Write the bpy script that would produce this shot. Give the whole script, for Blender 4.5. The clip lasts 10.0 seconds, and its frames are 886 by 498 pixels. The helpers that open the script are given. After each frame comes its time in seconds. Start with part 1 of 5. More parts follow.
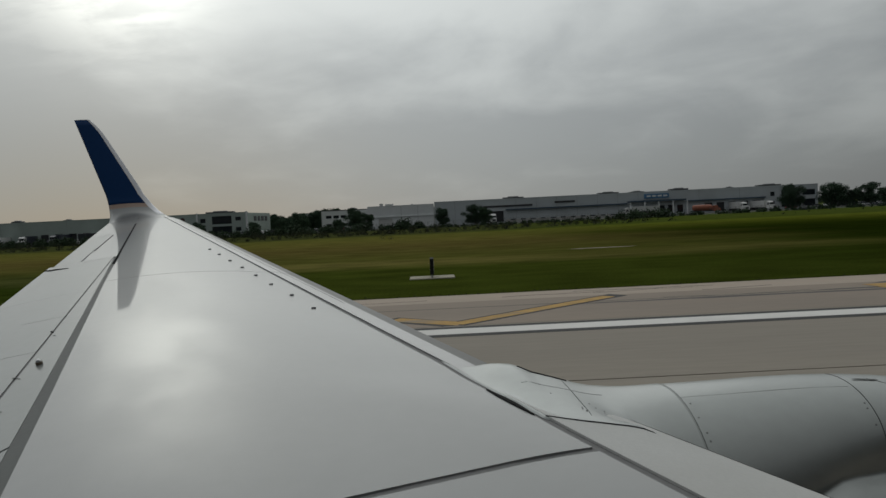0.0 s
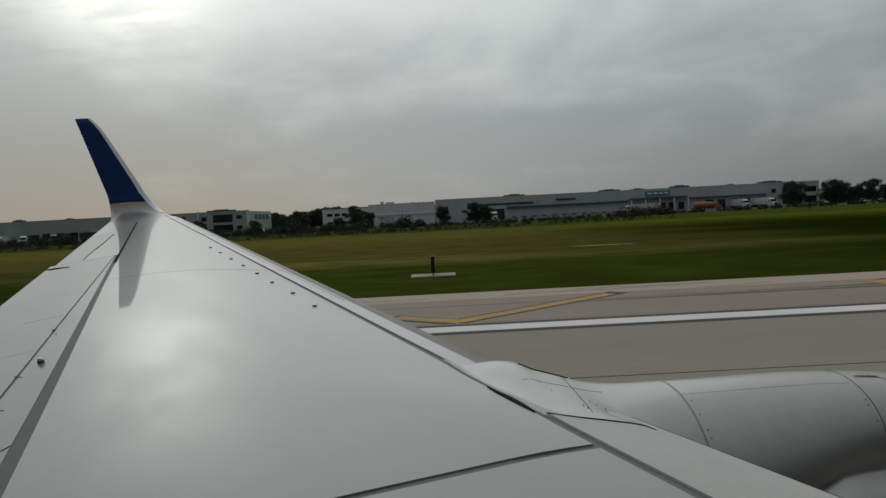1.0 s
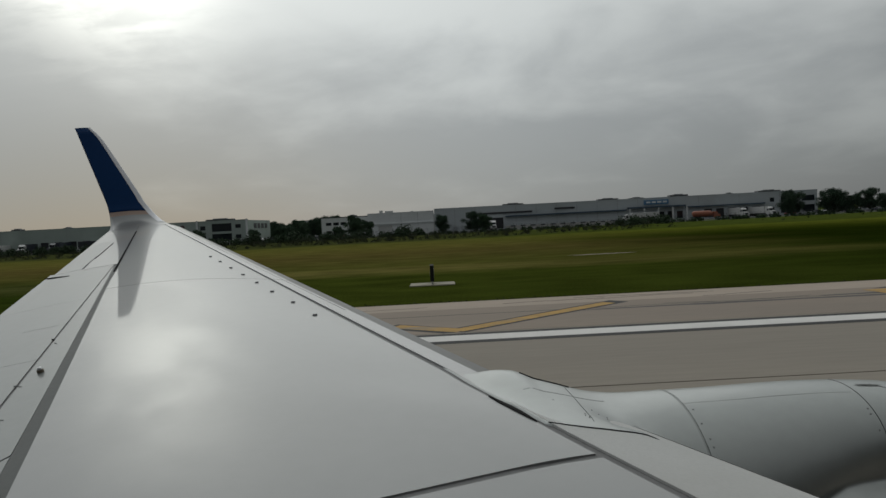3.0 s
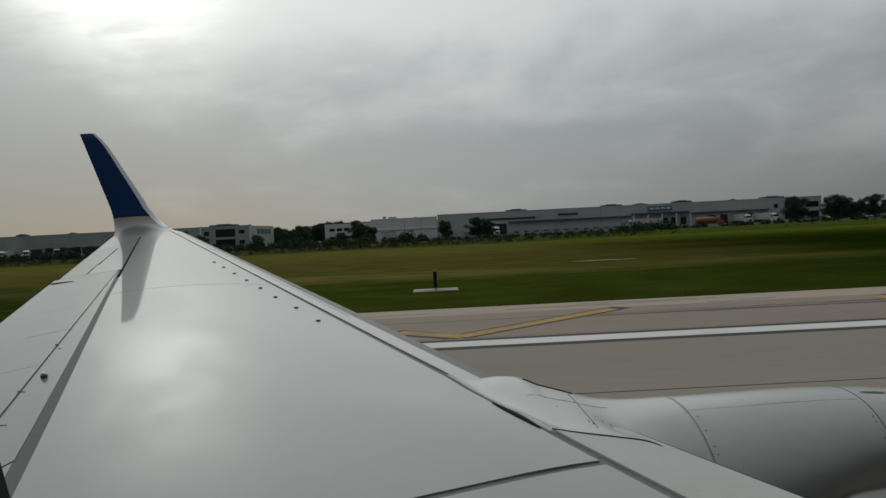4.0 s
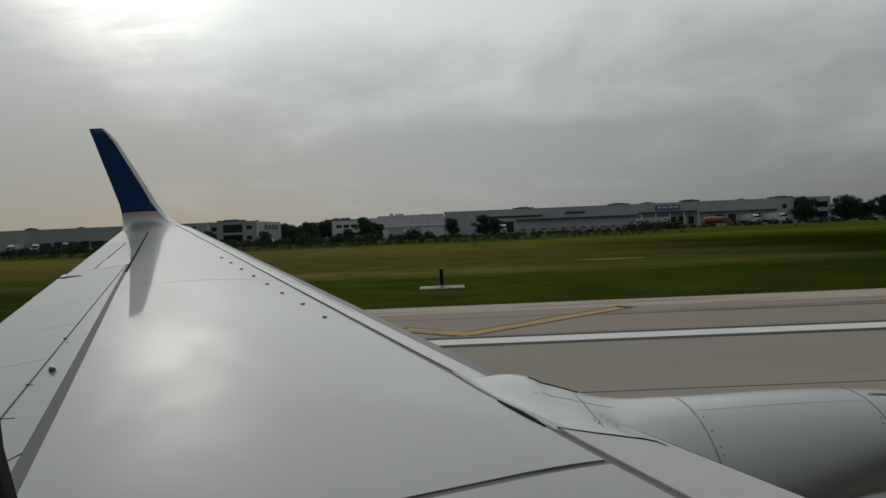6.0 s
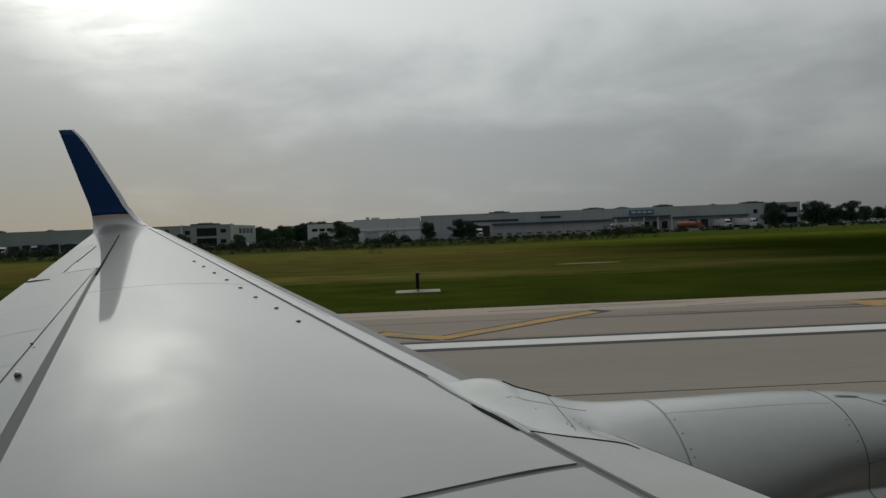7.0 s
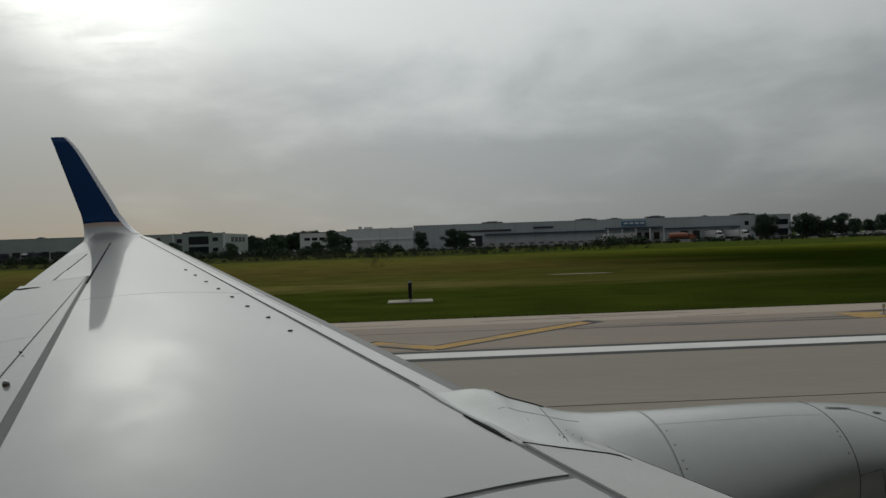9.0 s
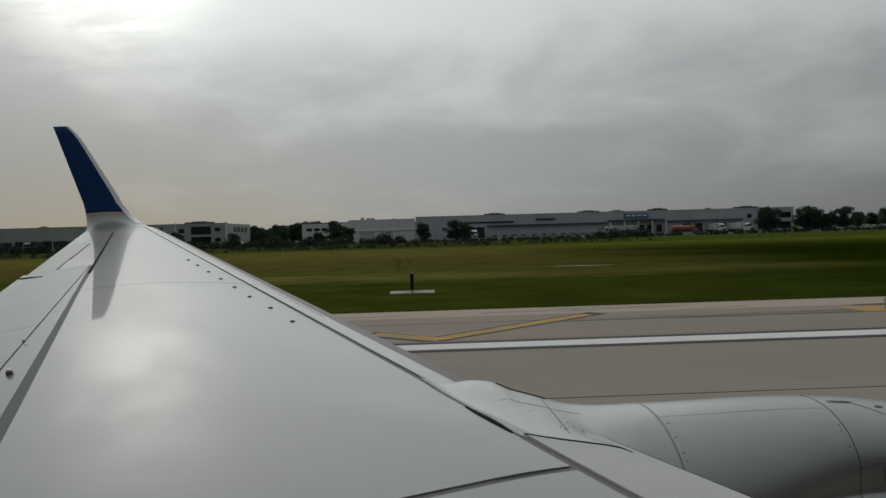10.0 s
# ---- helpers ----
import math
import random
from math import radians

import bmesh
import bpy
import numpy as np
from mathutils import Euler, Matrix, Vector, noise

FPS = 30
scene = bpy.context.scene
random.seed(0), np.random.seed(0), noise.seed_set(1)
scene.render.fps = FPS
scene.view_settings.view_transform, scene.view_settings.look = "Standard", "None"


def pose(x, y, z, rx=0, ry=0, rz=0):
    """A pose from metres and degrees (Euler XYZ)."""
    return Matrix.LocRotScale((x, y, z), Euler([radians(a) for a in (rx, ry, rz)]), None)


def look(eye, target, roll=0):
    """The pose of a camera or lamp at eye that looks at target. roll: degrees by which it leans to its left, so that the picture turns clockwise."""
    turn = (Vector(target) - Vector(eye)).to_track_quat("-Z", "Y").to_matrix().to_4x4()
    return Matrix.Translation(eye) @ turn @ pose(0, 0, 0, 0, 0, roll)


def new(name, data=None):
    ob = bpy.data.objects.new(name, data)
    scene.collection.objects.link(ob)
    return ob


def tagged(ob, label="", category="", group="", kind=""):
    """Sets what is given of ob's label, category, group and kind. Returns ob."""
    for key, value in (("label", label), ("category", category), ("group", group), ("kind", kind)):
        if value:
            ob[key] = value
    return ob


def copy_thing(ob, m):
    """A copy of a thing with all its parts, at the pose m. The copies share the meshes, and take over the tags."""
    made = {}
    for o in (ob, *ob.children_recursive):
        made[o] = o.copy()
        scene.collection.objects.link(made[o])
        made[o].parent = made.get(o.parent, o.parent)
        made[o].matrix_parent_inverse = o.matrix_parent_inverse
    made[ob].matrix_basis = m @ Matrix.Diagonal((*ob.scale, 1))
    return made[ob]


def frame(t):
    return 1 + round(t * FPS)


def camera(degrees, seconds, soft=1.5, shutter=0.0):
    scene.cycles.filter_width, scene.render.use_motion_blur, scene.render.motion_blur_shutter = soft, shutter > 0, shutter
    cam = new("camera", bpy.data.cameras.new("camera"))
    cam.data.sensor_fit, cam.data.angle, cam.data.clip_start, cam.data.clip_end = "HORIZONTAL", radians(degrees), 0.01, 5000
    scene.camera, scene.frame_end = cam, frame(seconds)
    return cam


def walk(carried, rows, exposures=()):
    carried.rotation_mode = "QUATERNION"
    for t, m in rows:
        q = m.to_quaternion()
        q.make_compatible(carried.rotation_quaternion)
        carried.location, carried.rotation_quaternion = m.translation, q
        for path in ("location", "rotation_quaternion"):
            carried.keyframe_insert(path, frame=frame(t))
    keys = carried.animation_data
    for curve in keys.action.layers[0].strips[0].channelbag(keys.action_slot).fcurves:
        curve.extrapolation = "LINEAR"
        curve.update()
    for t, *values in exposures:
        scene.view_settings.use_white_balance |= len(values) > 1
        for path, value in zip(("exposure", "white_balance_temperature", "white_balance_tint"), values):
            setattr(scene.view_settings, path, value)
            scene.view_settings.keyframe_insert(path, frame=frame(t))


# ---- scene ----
cam = camera(65.0, 10.0, 1.5)

# ---- the walk: a hand-held view out of a cabin window ----
ROWS = [
    (0, -0.0008, 0.0009, 3.6506, 87.356, 2.784, -0.575),
    (0.5, -0.0005, 0.0007, 3.6500, 87.553, 2.957, 0.317),
    (1, 0.0013, -0.0006, 3.6489, 87.186, 2.932, -0.496),
    (1.5, 0.0002, 0.0001, 3.6492, 87.194, 3.126, -0.767),
    (2, -0.0108, -0.0004, 3.6497, 87.604, 3.025, 0.784),
    (2.5, -0.0114, -0.0002, 3.6503, 87.742, 2.928, 0.890),
    (3, -0.0118, -0.0004, 3.6497, 87.913, 2.948, -0.588),
    (4.5, -0.0132, -0.0006, 3.6497, 88.508, 2.845, -0.223),
    (5, -0.0128, -0.0004, 3.6500, 88.241, 2.701, -0.552),
    (6.5, -0.0136, 0.0004, 3.6511, 88.224, 2.294, 0.527),
    (7, -0.0012, 0.0005, 3.6508, 88.472, 2.233, -1.707),
    (7.5, -0.0021, 0.0016, 3.6508, 87.996, 2.185, -1.852),
    (8, -0.0009, 0.0009, 3.6507, 88.692, 1.934, -2.258),
    (8.5, -0.0044, 0.0026, 3.6524, 88.504, 1.651, -2.576),
    (9, -0.0027, 0.0014, 3.6513, 89.261, 1.900, -2.304),
    (9.5, -0.0044, 0.0025, 3.6524, 88.783, 1.736, -1.822),
    (10, -0.0060, 0.0034, 3.6532, 88.551, 1.599, -2.131),
]
walk(cam, [(r[0], pose(*r[1:])) for r in ROWS], [(0, -0.32, 6400, 5), (10, -0.32, 6400, 5)])

# ---- sky and sun: an overcast with the sun's glow behind it ----
SUN_AZ, SUN_EL = -24.5, 22.0          # degrees from +y towards +x, and above the horizon
sun_way = Vector((math.sin(radians(SUN_AZ)) * math.cos(radians(SUN_EL)),
                  math.cos(radians(SUN_AZ)) * math.cos(radians(SUN_EL)), math.sin(radians(SUN_EL))))
sun = new("sun", bpy.data.lights.new("sun", "SUN"))
sun.data.energy, sun.data.angle, sun.data.color = 0.5, radians(90), (1.0, 0.98, 0.95)
sun.matrix_world = look(sun_way * 50, (0, 0, 0))

world = bpy.data.worlds.new("overcast")
scene.world = world
world.use_nodes = True
WT = world.node_tree
WT.nodes.clear()


def wn(kind, **values):
    n = WT.nodes.new(kind)
    for k, v in values.items():
        n.inputs[k].default_value = v
    return n


def wmath(op, a, b=None, c=None, clamp=False):
    n = WT.nodes.new("ShaderNodeMath")
    n.operation, n.use_clamp = op, clamp
    for i, v in enumerate((a, b, c)):
        if v is None:
            continue
        if isinstance(v, (int, float)):
            n.inputs[i].default_value = v
        else:
            WT.links.new(v, n.inputs[i])
    return n.outputs[0]


def wmix(fac, a, b):
    n = WT.nodes.new("ShaderNodeMix")
    n.data_type = "RGBA"
    for sock, v in ((n.inputs[0], fac), (n.inputs[6], a), (n.inputs[7], b)):
        if isinstance(v, (int, float)):
            sock.default_value = v
        elif isinstance(v, tuple):
            sock.default_value = (*v, 1)
        else:
            WT.links.new(v, sock)
    return n.outputs[2]


coord = WT.nodes.new("ShaderNodeTexCoord").outputs["Generated"]
xyz = WT.nodes.new("ShaderNodeSeparateXYZ")
WT.links.new(coord, xyz.inputs[0])
up = wmath("MAXIMUM", xyz.outputs[2], 0.0)
flat = wmath("ADD", up, 0.26)
plane = WT.nodes.new("ShaderNodeCombineXYZ")
WT.links.new(wmath("DIVIDE", xyz.outputs[0], flat), plane.inputs[0])
WT.links.new(wmath("DIVIDE", xyz.outputs[1], flat), plane.inputs[1])


def cloud(scale, detail, rough, stretch, offset, warp=0.0):
    mp = WT.nodes.new("ShaderNodeMapping")
    mp.inputs["Location"].default_value = offset
    mp.inputs["Rotation"].default_value = (0, 0, radians(12))
    mp.inputs["Scale"].default_value = stretch
    WT.links.new(plane.outputs[0], mp.inputs[0])
    n = wn("ShaderNodeTexNoise", Scale=scale, Detail=detail, Roughness=rough, Distortion=warp)
    WT.links.new(mp.outputs[0], n.inputs["Vector"])
    return n.outputs["Fac"]


big = cloud(0.8, 3, 0.5, (1.0, 1.0, 1), (3.1, 0.4, 0), 0.4)
small = cloud(1.6, 6, 0.50, (1.0, 1.0, 1), (9.2, 1.3, 0), 0.4)
fine = cloud(3.6, 6, 0.52, (1.0, 0.95, 1), (2.6, 4.4, 0), 0.35)
lumps = cloud(8.0, 5, 0.55, (0.55, 1.2, 1), (4.3, 0.8, 0), 0.4)
mass = wmath("ADD", wmath("ADD", wmath("MULTIPLY", big, 0.30), wmath("MULTIPLY", small, 0.50)), wmath("MULTIPLY", fine, 0.20))
soft_mass = WT.nodes.new("ShaderNodeMapRange")
soft_mass.interpolation_type = "SMOOTHSTEP"
soft_mass.inputs["From Min"].default_value, soft_mass.inputs["From Max"].default_value = 0.36, 0.66
# the deck is thinnest in a band at the sun's height, thicker low down and overhead
low_up = wmath("MULTIPLY", wmath("SUBTRACT", wmath("MINIMUM", up, 0.36), 0.20), 0.85)
overhead = wmath("MULTIPLY", wmath("MAXIMUM", wmath("SUBTRACT", up, 0.40), 0.0), -0.06)
astern = wmath("MULTIPLY", wmath("MINIMUM", wmath("ADD", xyz.outputs[0], 0.34), 0.0), 1.1)
ahead = wmath("MULTIPLY", wmath("MAXIMUM", wmath("SUBTRACT", xyz.outputs[0], 0.10), 0.0), 0.12)
broad = wmath("ADD", wmath("ADD", ahead, astern), wmath("ADD", low_up, overhead))
WT.links.new(wmath("ADD", mass, broad), soft_mass.inputs["Value"])
thin = soft_mass.outputs["Result"]

sky = WT.nodes.new("ShaderNodeTexSky")
sky.sky_type, sky.sun_disc = "NISHITA", False
sky.sun_elevation, sky.sun_rotation = radians(SUN_EL), radians(SUN_AZ)
sky_dim = WT.nodes.new("ShaderNodeVectorMath")
sky_dim.operation = "SCALE"
sky_dim.inputs[3].default_value = 0.10
WT.links.new(sky.outputs[0], sky_dim.inputs[0])

# how near a direction lies to the sun
dotn = WT.nodes.new("ShaderNodeVectorMath")
dotn.operation = "DOT_PRODUCT"
dotn.inputs[1].default_value = sun_way
WT.links.new(coord, dotn.inputs[0])
near_sun = wmath("MAXIMUM", dotn.outputs["Value"], 0.0)
aloft = WT.nodes.new("ShaderNodeMapRange")
aloft.interpolation_type = "SMOOTHSTEP"
aloft.inputs["From Min"].default_value, aloft.inputs["From Max"].default_value = 0.08, 0.30
WT.links.new(up, aloft.inputs["Value"])
halo = wmath("MULTIPLY", wmath("MULTIPLY", wmath("POWER", near_sun, 18.0), 0.12), aloft.outputs["Result"])
broken = WT.nodes.new("ShaderNodeMapRange")
broken.interpolation_type = "SMOOTHSTEP"
broken.inputs["From Min"].default_value, broken.inputs["From Max"].default_value = 0.40, 0.58
WT.links.new(wmath("ADD", wmath("MULTIPLY", lumps, 0.6), wmath("MULTIPLY", fine, 0.4)), broken.inputs["Value"])
core = wmath("MULTIPLY", wmath("POWER", near_sun, 190.0), 2.0)
glow = wmath("ADD", halo, wmath("MULTIPLY", core, wmath("ADD", wmath("MULTIPLY", broken.outputs["Result"], 0.50), 0.50)))

clouds = wmix(thin, (0.57, 0.585, 0.605), (0.99, 1.0, 1.0))
# the cloud base thickens into haze towards the horizon, warmer below the sun
haze = wmath("POWER", wmath("SUBTRACT", 1.0, wmath("MULTIPLY", up, 2.0), clamp=True), 1.8)
warm = wmath("MULTIPLY", wmath("POWER", near_sun, 14.0), wmath("POWER", haze, 3.5))
murk = wmix(wmath("MULTIPLY", wmath("SUBTRACT", xyz.outputs[0], 0.10), 2.2, clamp=True), (0.345, 0.349, 0.352), (0.235, 0.238, 0.240))
murky = wmix(wmath("MULTIPLY", wmath("SUBTRACT", -0.12, xyz.outputs[0]), 2.8, clamp=True), murk, (0.250, 0.256, 0.252))
hazy = wmix(wmath("MULTIPLY", haze, 0.85), clouds, murky)
warmed = wmix(wmath("MULTIPLY", warm, 1.1, clamp=True), hazy, (0.47, 0.375, 0.27))
# brighter on the sun's side of the sky
facing = wmath("MULTIPLY_ADD", dotn.outputs["Value"], 0.5, 0.5, clamp=True)
side = wmath("MULTIPLY_ADD", wmath("POWER", facing, 1.45), 0.88, 0.12)
lit = WT.nodes.new("ShaderNodeVectorMath")
lit.operation = "SCALE"
WT.links.new(warmed, lit.inputs[0])
WT.links.new(side, lit.inputs[3])
deck = wmix(0.97, sky_dim.outputs[0], lit.outputs[0])
glowing = WT.nodes.new("ShaderNodeVectorMath")
glowing.operation = "MULTIPLY_ADD"
tint = WT.nodes.new("ShaderNodeCombineXYZ")
for i in range(3):
    WT.links.new(glow, tint.inputs[i])
glowing.inputs[1].default_value = (1.0, 0.965, 0.88)
WT.links.new(tint.outputs[0], glowing.inputs[0])
WT.links.new(deck, glowing.inputs[2])
background = wn("ShaderNodeBackground", Strength=1.0)
WT.links.new(glowing.outputs[0], background.inputs["Color"])
WT.links.new(background.outputs[0], WT.nodes.new("ShaderNodeOutputWorld").inputs["Surface"])


# ---- materials ----
def material(name, colour, rough=0.6, metal=0.0, vary=0.15, scale=3.0, fine=40.0, bump=0.0, coat=0.0,
             stain=None, stain_amount=0.0, per_piece=0.0, stretch=(1, 1, 1), coat_rough=0.05):
    m = bpy.data.materials.new(name)
    m.use_nodes = True
    t = m.node_tree
    p = t.nodes["Principled BSDF"]
    p.inputs["Roughness"].default_value, p.inputs["Metallic"].default_value = rough, metal
    p.inputs["Coat Weight"].default_value, p.inputs["Coat Roughness"].default_value = coat, coat_rough
    tc = t.nodes.new("ShaderNodeTexCoord")
    mp = t.nodes.new("ShaderNodeMapping")
    mp.inputs["Scale"].default_value = stretch
    t.links.new(tc.outputs["Object"], mp.inputs[0])
    a = t.nodes.new("ShaderNodeTexNoise")
    a.inputs["Scale"].default_value, a.inputs["Detail"].default_value = scale, 4
    b = t.nodes.new("ShaderNodeTexNoise")
    b.inputs["Scale"].default_value, b.inputs["Detail"].default_value = fine, 3
    for n in (a, b):
        t.links.new(mp.outputs[0], n.inputs["Vector"])
    add = t.nodes.new("ShaderNodeMath")
    add.operation = "ADD"
    t.links.new(a.outputs["Fac"], add.inputs[0])
    t.links.new(b.outputs["Fac"], add.inputs[1])
    value = t.nodes.new("ShaderNodeMapRange")
    value.inputs["From Min"].default_value, value.inputs["From Max"].default_value = 0.6, 1.4
    value.inputs["To Min"].default_value, value.inputs["To Max"].default_value = 1 - vary, 1 + vary
    t.links.new(add.outputs[0], value.inputs["Value"])
    out = value.outputs["Result"]
    if per_piece:
        info = t.nodes.new("ShaderNodeObjectInfo")
        pr = t.nodes.new("ShaderNodeMapRange")
        pr.inputs["To Min"].default_value, pr.inputs["To Max"].default_value = 1 - per_piece, 1 + per_piece
        t.links.new(info.outputs["Random"], pr.inputs["Value"])
        mul = t.nodes.new("ShaderNodeMath")
        mul.operation = "MULTIPLY"
        t.links.new(out, mul.inputs[0])
        t.links.new(pr.outputs["Result"], mul.inputs[1])
        out = mul.outputs[0]
    scaled = t.nodes.new("ShaderNodeVectorMath")
    scaled.operation = "SCALE"
    scaled.inputs[0].default_value = colour
    t.links.new(out, scaled.inputs[3])
    colour_out = scaled.outputs[0]
    if stain:
        s = t.nodes.new("ShaderNodeTexNoise")
        s.inputs["Scale"].default_value, s.inputs["Detail"].default_value = scale * 0.37, 6
        t.links.new(mp.outputs[0], s.inputs["Vector"])
        r = t.nodes.new("ShaderNodeMapRange")
        r.inputs["From Min"].default_value, r.inputs["From Max"].default_value = 0.5, 0.72
        r.inputs["To Max"].default_value = stain_amount
        t.links.new(s.outputs["Fac"], r.inputs["Value"])
        mx = t.nodes.new("ShaderNodeMix")
        mx.data_type = "RGBA"
        t.links.new(r.outputs["Result"], mx.inputs[0])
        t.links.new(colour_out, mx.inputs[6])
        mx.inputs[7].default_value = (*stain, 1)
        colour_out = mx.outputs[2]
    t.links.new(colour_out, p.inputs["Base Color"])
    if bump:
        bp = t.nodes.new("ShaderNodeBump")
        bp.inputs["Strength"].default_value, bp.inputs["Distance"].default_value = bump, 0.02
        t.links.new(b.outputs["Fac"], bp.inputs["Height"])
        t.links.new(bp.outputs[0], p.inputs["Normal"])
    return m


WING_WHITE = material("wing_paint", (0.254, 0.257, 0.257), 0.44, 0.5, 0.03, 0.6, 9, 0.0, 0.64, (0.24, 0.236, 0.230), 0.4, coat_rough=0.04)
WING_WHITE.node_tree.nodes["Principled BSDF"].inputs["Specular IOR Level"].default_value = 0.15
FLAP_GREY = material("flap_paint", (0.205, 0.216, 0.210), 0.46, 0.5, 0.05, 0.8, 14, 0.0, 0.56, (0.18, 0.187, 0.178), 0.5, coat_rough=0.06)
FLAP_GREY.node_tree.nodes["Principled BSDF"].inputs["Specular IOR Level"].default_value = 0.15
SLAT_WHITE = material("slat_paint", (0.33, 0.322, 0.325), 0.35, 0, 0.06, 1.4, 22, 0.0, 0.55, (0.22, 0.21, 0.20), 0.6, coat_rough=0.10)
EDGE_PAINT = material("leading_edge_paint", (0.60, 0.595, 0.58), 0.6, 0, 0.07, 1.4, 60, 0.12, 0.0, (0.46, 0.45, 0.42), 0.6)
EDGE_PAINT.node_tree.nodes["Principled BSDF"].inputs["Specular IOR Level"].default_value = 0.15
GAP_DARK = material("gap_seal", (0.18, 0.177, 0.177), 0.7, 0, 0.15, 2, 30)
VG_GREY = material("tab_grey", (0.12, 0.12, 0.13), 0.6, 0, 0.1, 2, 25)
SEAL_GREY = material("grey_sealant", (0.120, 0.126, 0.122), 0.6, 0, 0.10, 2, 25)
SEAL_GREY.node_tree.nodes["Principled BSDF"].inputs["Specular IOR Level"].default_value = 0.3
BARE_METAL = material("bare_aluminium", (0.62, 0.62, 0.63), 0.28, 1.0, 0.06, 1.5, 30, stretch=(0.3, 0.3, 1))
# the dark ground that the metal nose mirrors is put into its colour
NOSE_GREY = material("nose_dark_reflection", (0.10, 0.098, 0.094), 0.45, 0.2, 0.10, 1.5, 30)
# dark coat for the unseen fuselage, so that the cowl's side reflects dark
REFLECTED_DARK = material("reflected_dark", (0.085, 0.092, 0.095), 0.45, 0, 0.06, 0.8, 10)
NAVY = material("navy_paint", (0.001, 0.031, 0.118), 0.5, 0, 0.06, 0.8, 10, 0.0, 0.0)
NAVY.node_tree.nodes["Principled BSDF"].inputs["Specular IOR Level"].default_value = 0.15
EDGE_WHITE = material("polished_edge", (0.72, 0.72, 0.76), 0.25, 0.3, 0.04, 1.5, 20, 0, 0.6)
GOLD = material("gold_paint", (0.30, 0.20, 0.15), 0.4, 0, 0.06, 2, 20, 0, 0.5)
COWL_GREY = material("cowl_paint", (0.365, 0.38, 0.372), 0.42, 0.90, 0.06, 0.7, 12, 0.0, 0.40, (0.36, 0.36, 0.355), 0.35, coat_rough=0.14)
LENS_BROWN = material("lamp_rim_brown", (0.16, 0.125, 0.085), 0.35, 0, 0.2, 20, 90)
DULL_BLACK = material("black_sealant", (0.012, 0.012, 0.013), 0.9, 0, 0.15, 8, 60)
DULL_BLACK.node_tree.nodes["Principled BSDF"].inputs["Specular IOR Level"].default_value = 0.05
LINE_DARK = material("seam", (0.05, 0.05, 0.05), 0.6, 0, 0.1, 3, 30)
TRIM_BLACK = material("window_trim", (0.004, 0.004, 0.0045), 0.75, 0, 0.15, 8, 90, 0.05)
TRIM_BLACK.node_tree.nodes["Principled BSDF"].inputs["Specular IOR Level"].default_value = 0.1
SKIN_WHITE = material("fuselage_paint", (0.66, 0.66, 0.67), 0.35, 0, 0.04, 0.5, 9, 0, 0.5)
CONCRETE = material("runway_concrete", (0.278, 0.243, 0.200), 0.85, 0, 0.10, 0.12, 5, 0.25, 0, (0.17, 0.155, 0.145), 0.55, 0.05, stretch=(0.12, 1, 1))
SHOULDER = material("shoulder_asphalt", (0.312, 0.252, 0.200), 0.9, 0, 0.10, 0.16, 5, 0.3, 0, (0.20, 0.175, 0.155), 0.6, 0.0, stretch=(0.2, 1, 1))
VERGE = material("pale_concrete", (0.425, 0.348, 0.282), 0.9, 0, 0.10, 0.2, 5, 0.3, 0, (0.24, 0.21, 0.18), 0.5, stretch=(0.2, 1, 1))
RUBBER = material("tyre_mark", (0.10, 0.09, 0.085), 0.9, 0, 0.3, 0.8, 9)
JOINT = material("joint_seal", (0.10, 0.095, 0.09), 0.9, 0, 0.2, 1, 9)
WHITE_LINE = material("white_marking", (0.76, 0.735, 0.705), 0.7, 0, 0.07, 0.8, 15, 0.1, 0, (0.5, 0.49, 0.47), 0.4)
BLACK_LINE = material("black_marking", (0.020, 0.020, 0.020), 0.8, 0, 0.2, 0.8, 12)
YELLOW_LINE = material("yellow_marking", (0.46, 0.27, 0.06), 0.8, 0, 0.3, 3.5, 16, 0.1, 0, (0.27, 0.21, 0.14), 1.0, stretch=(0.35, 1, 1))


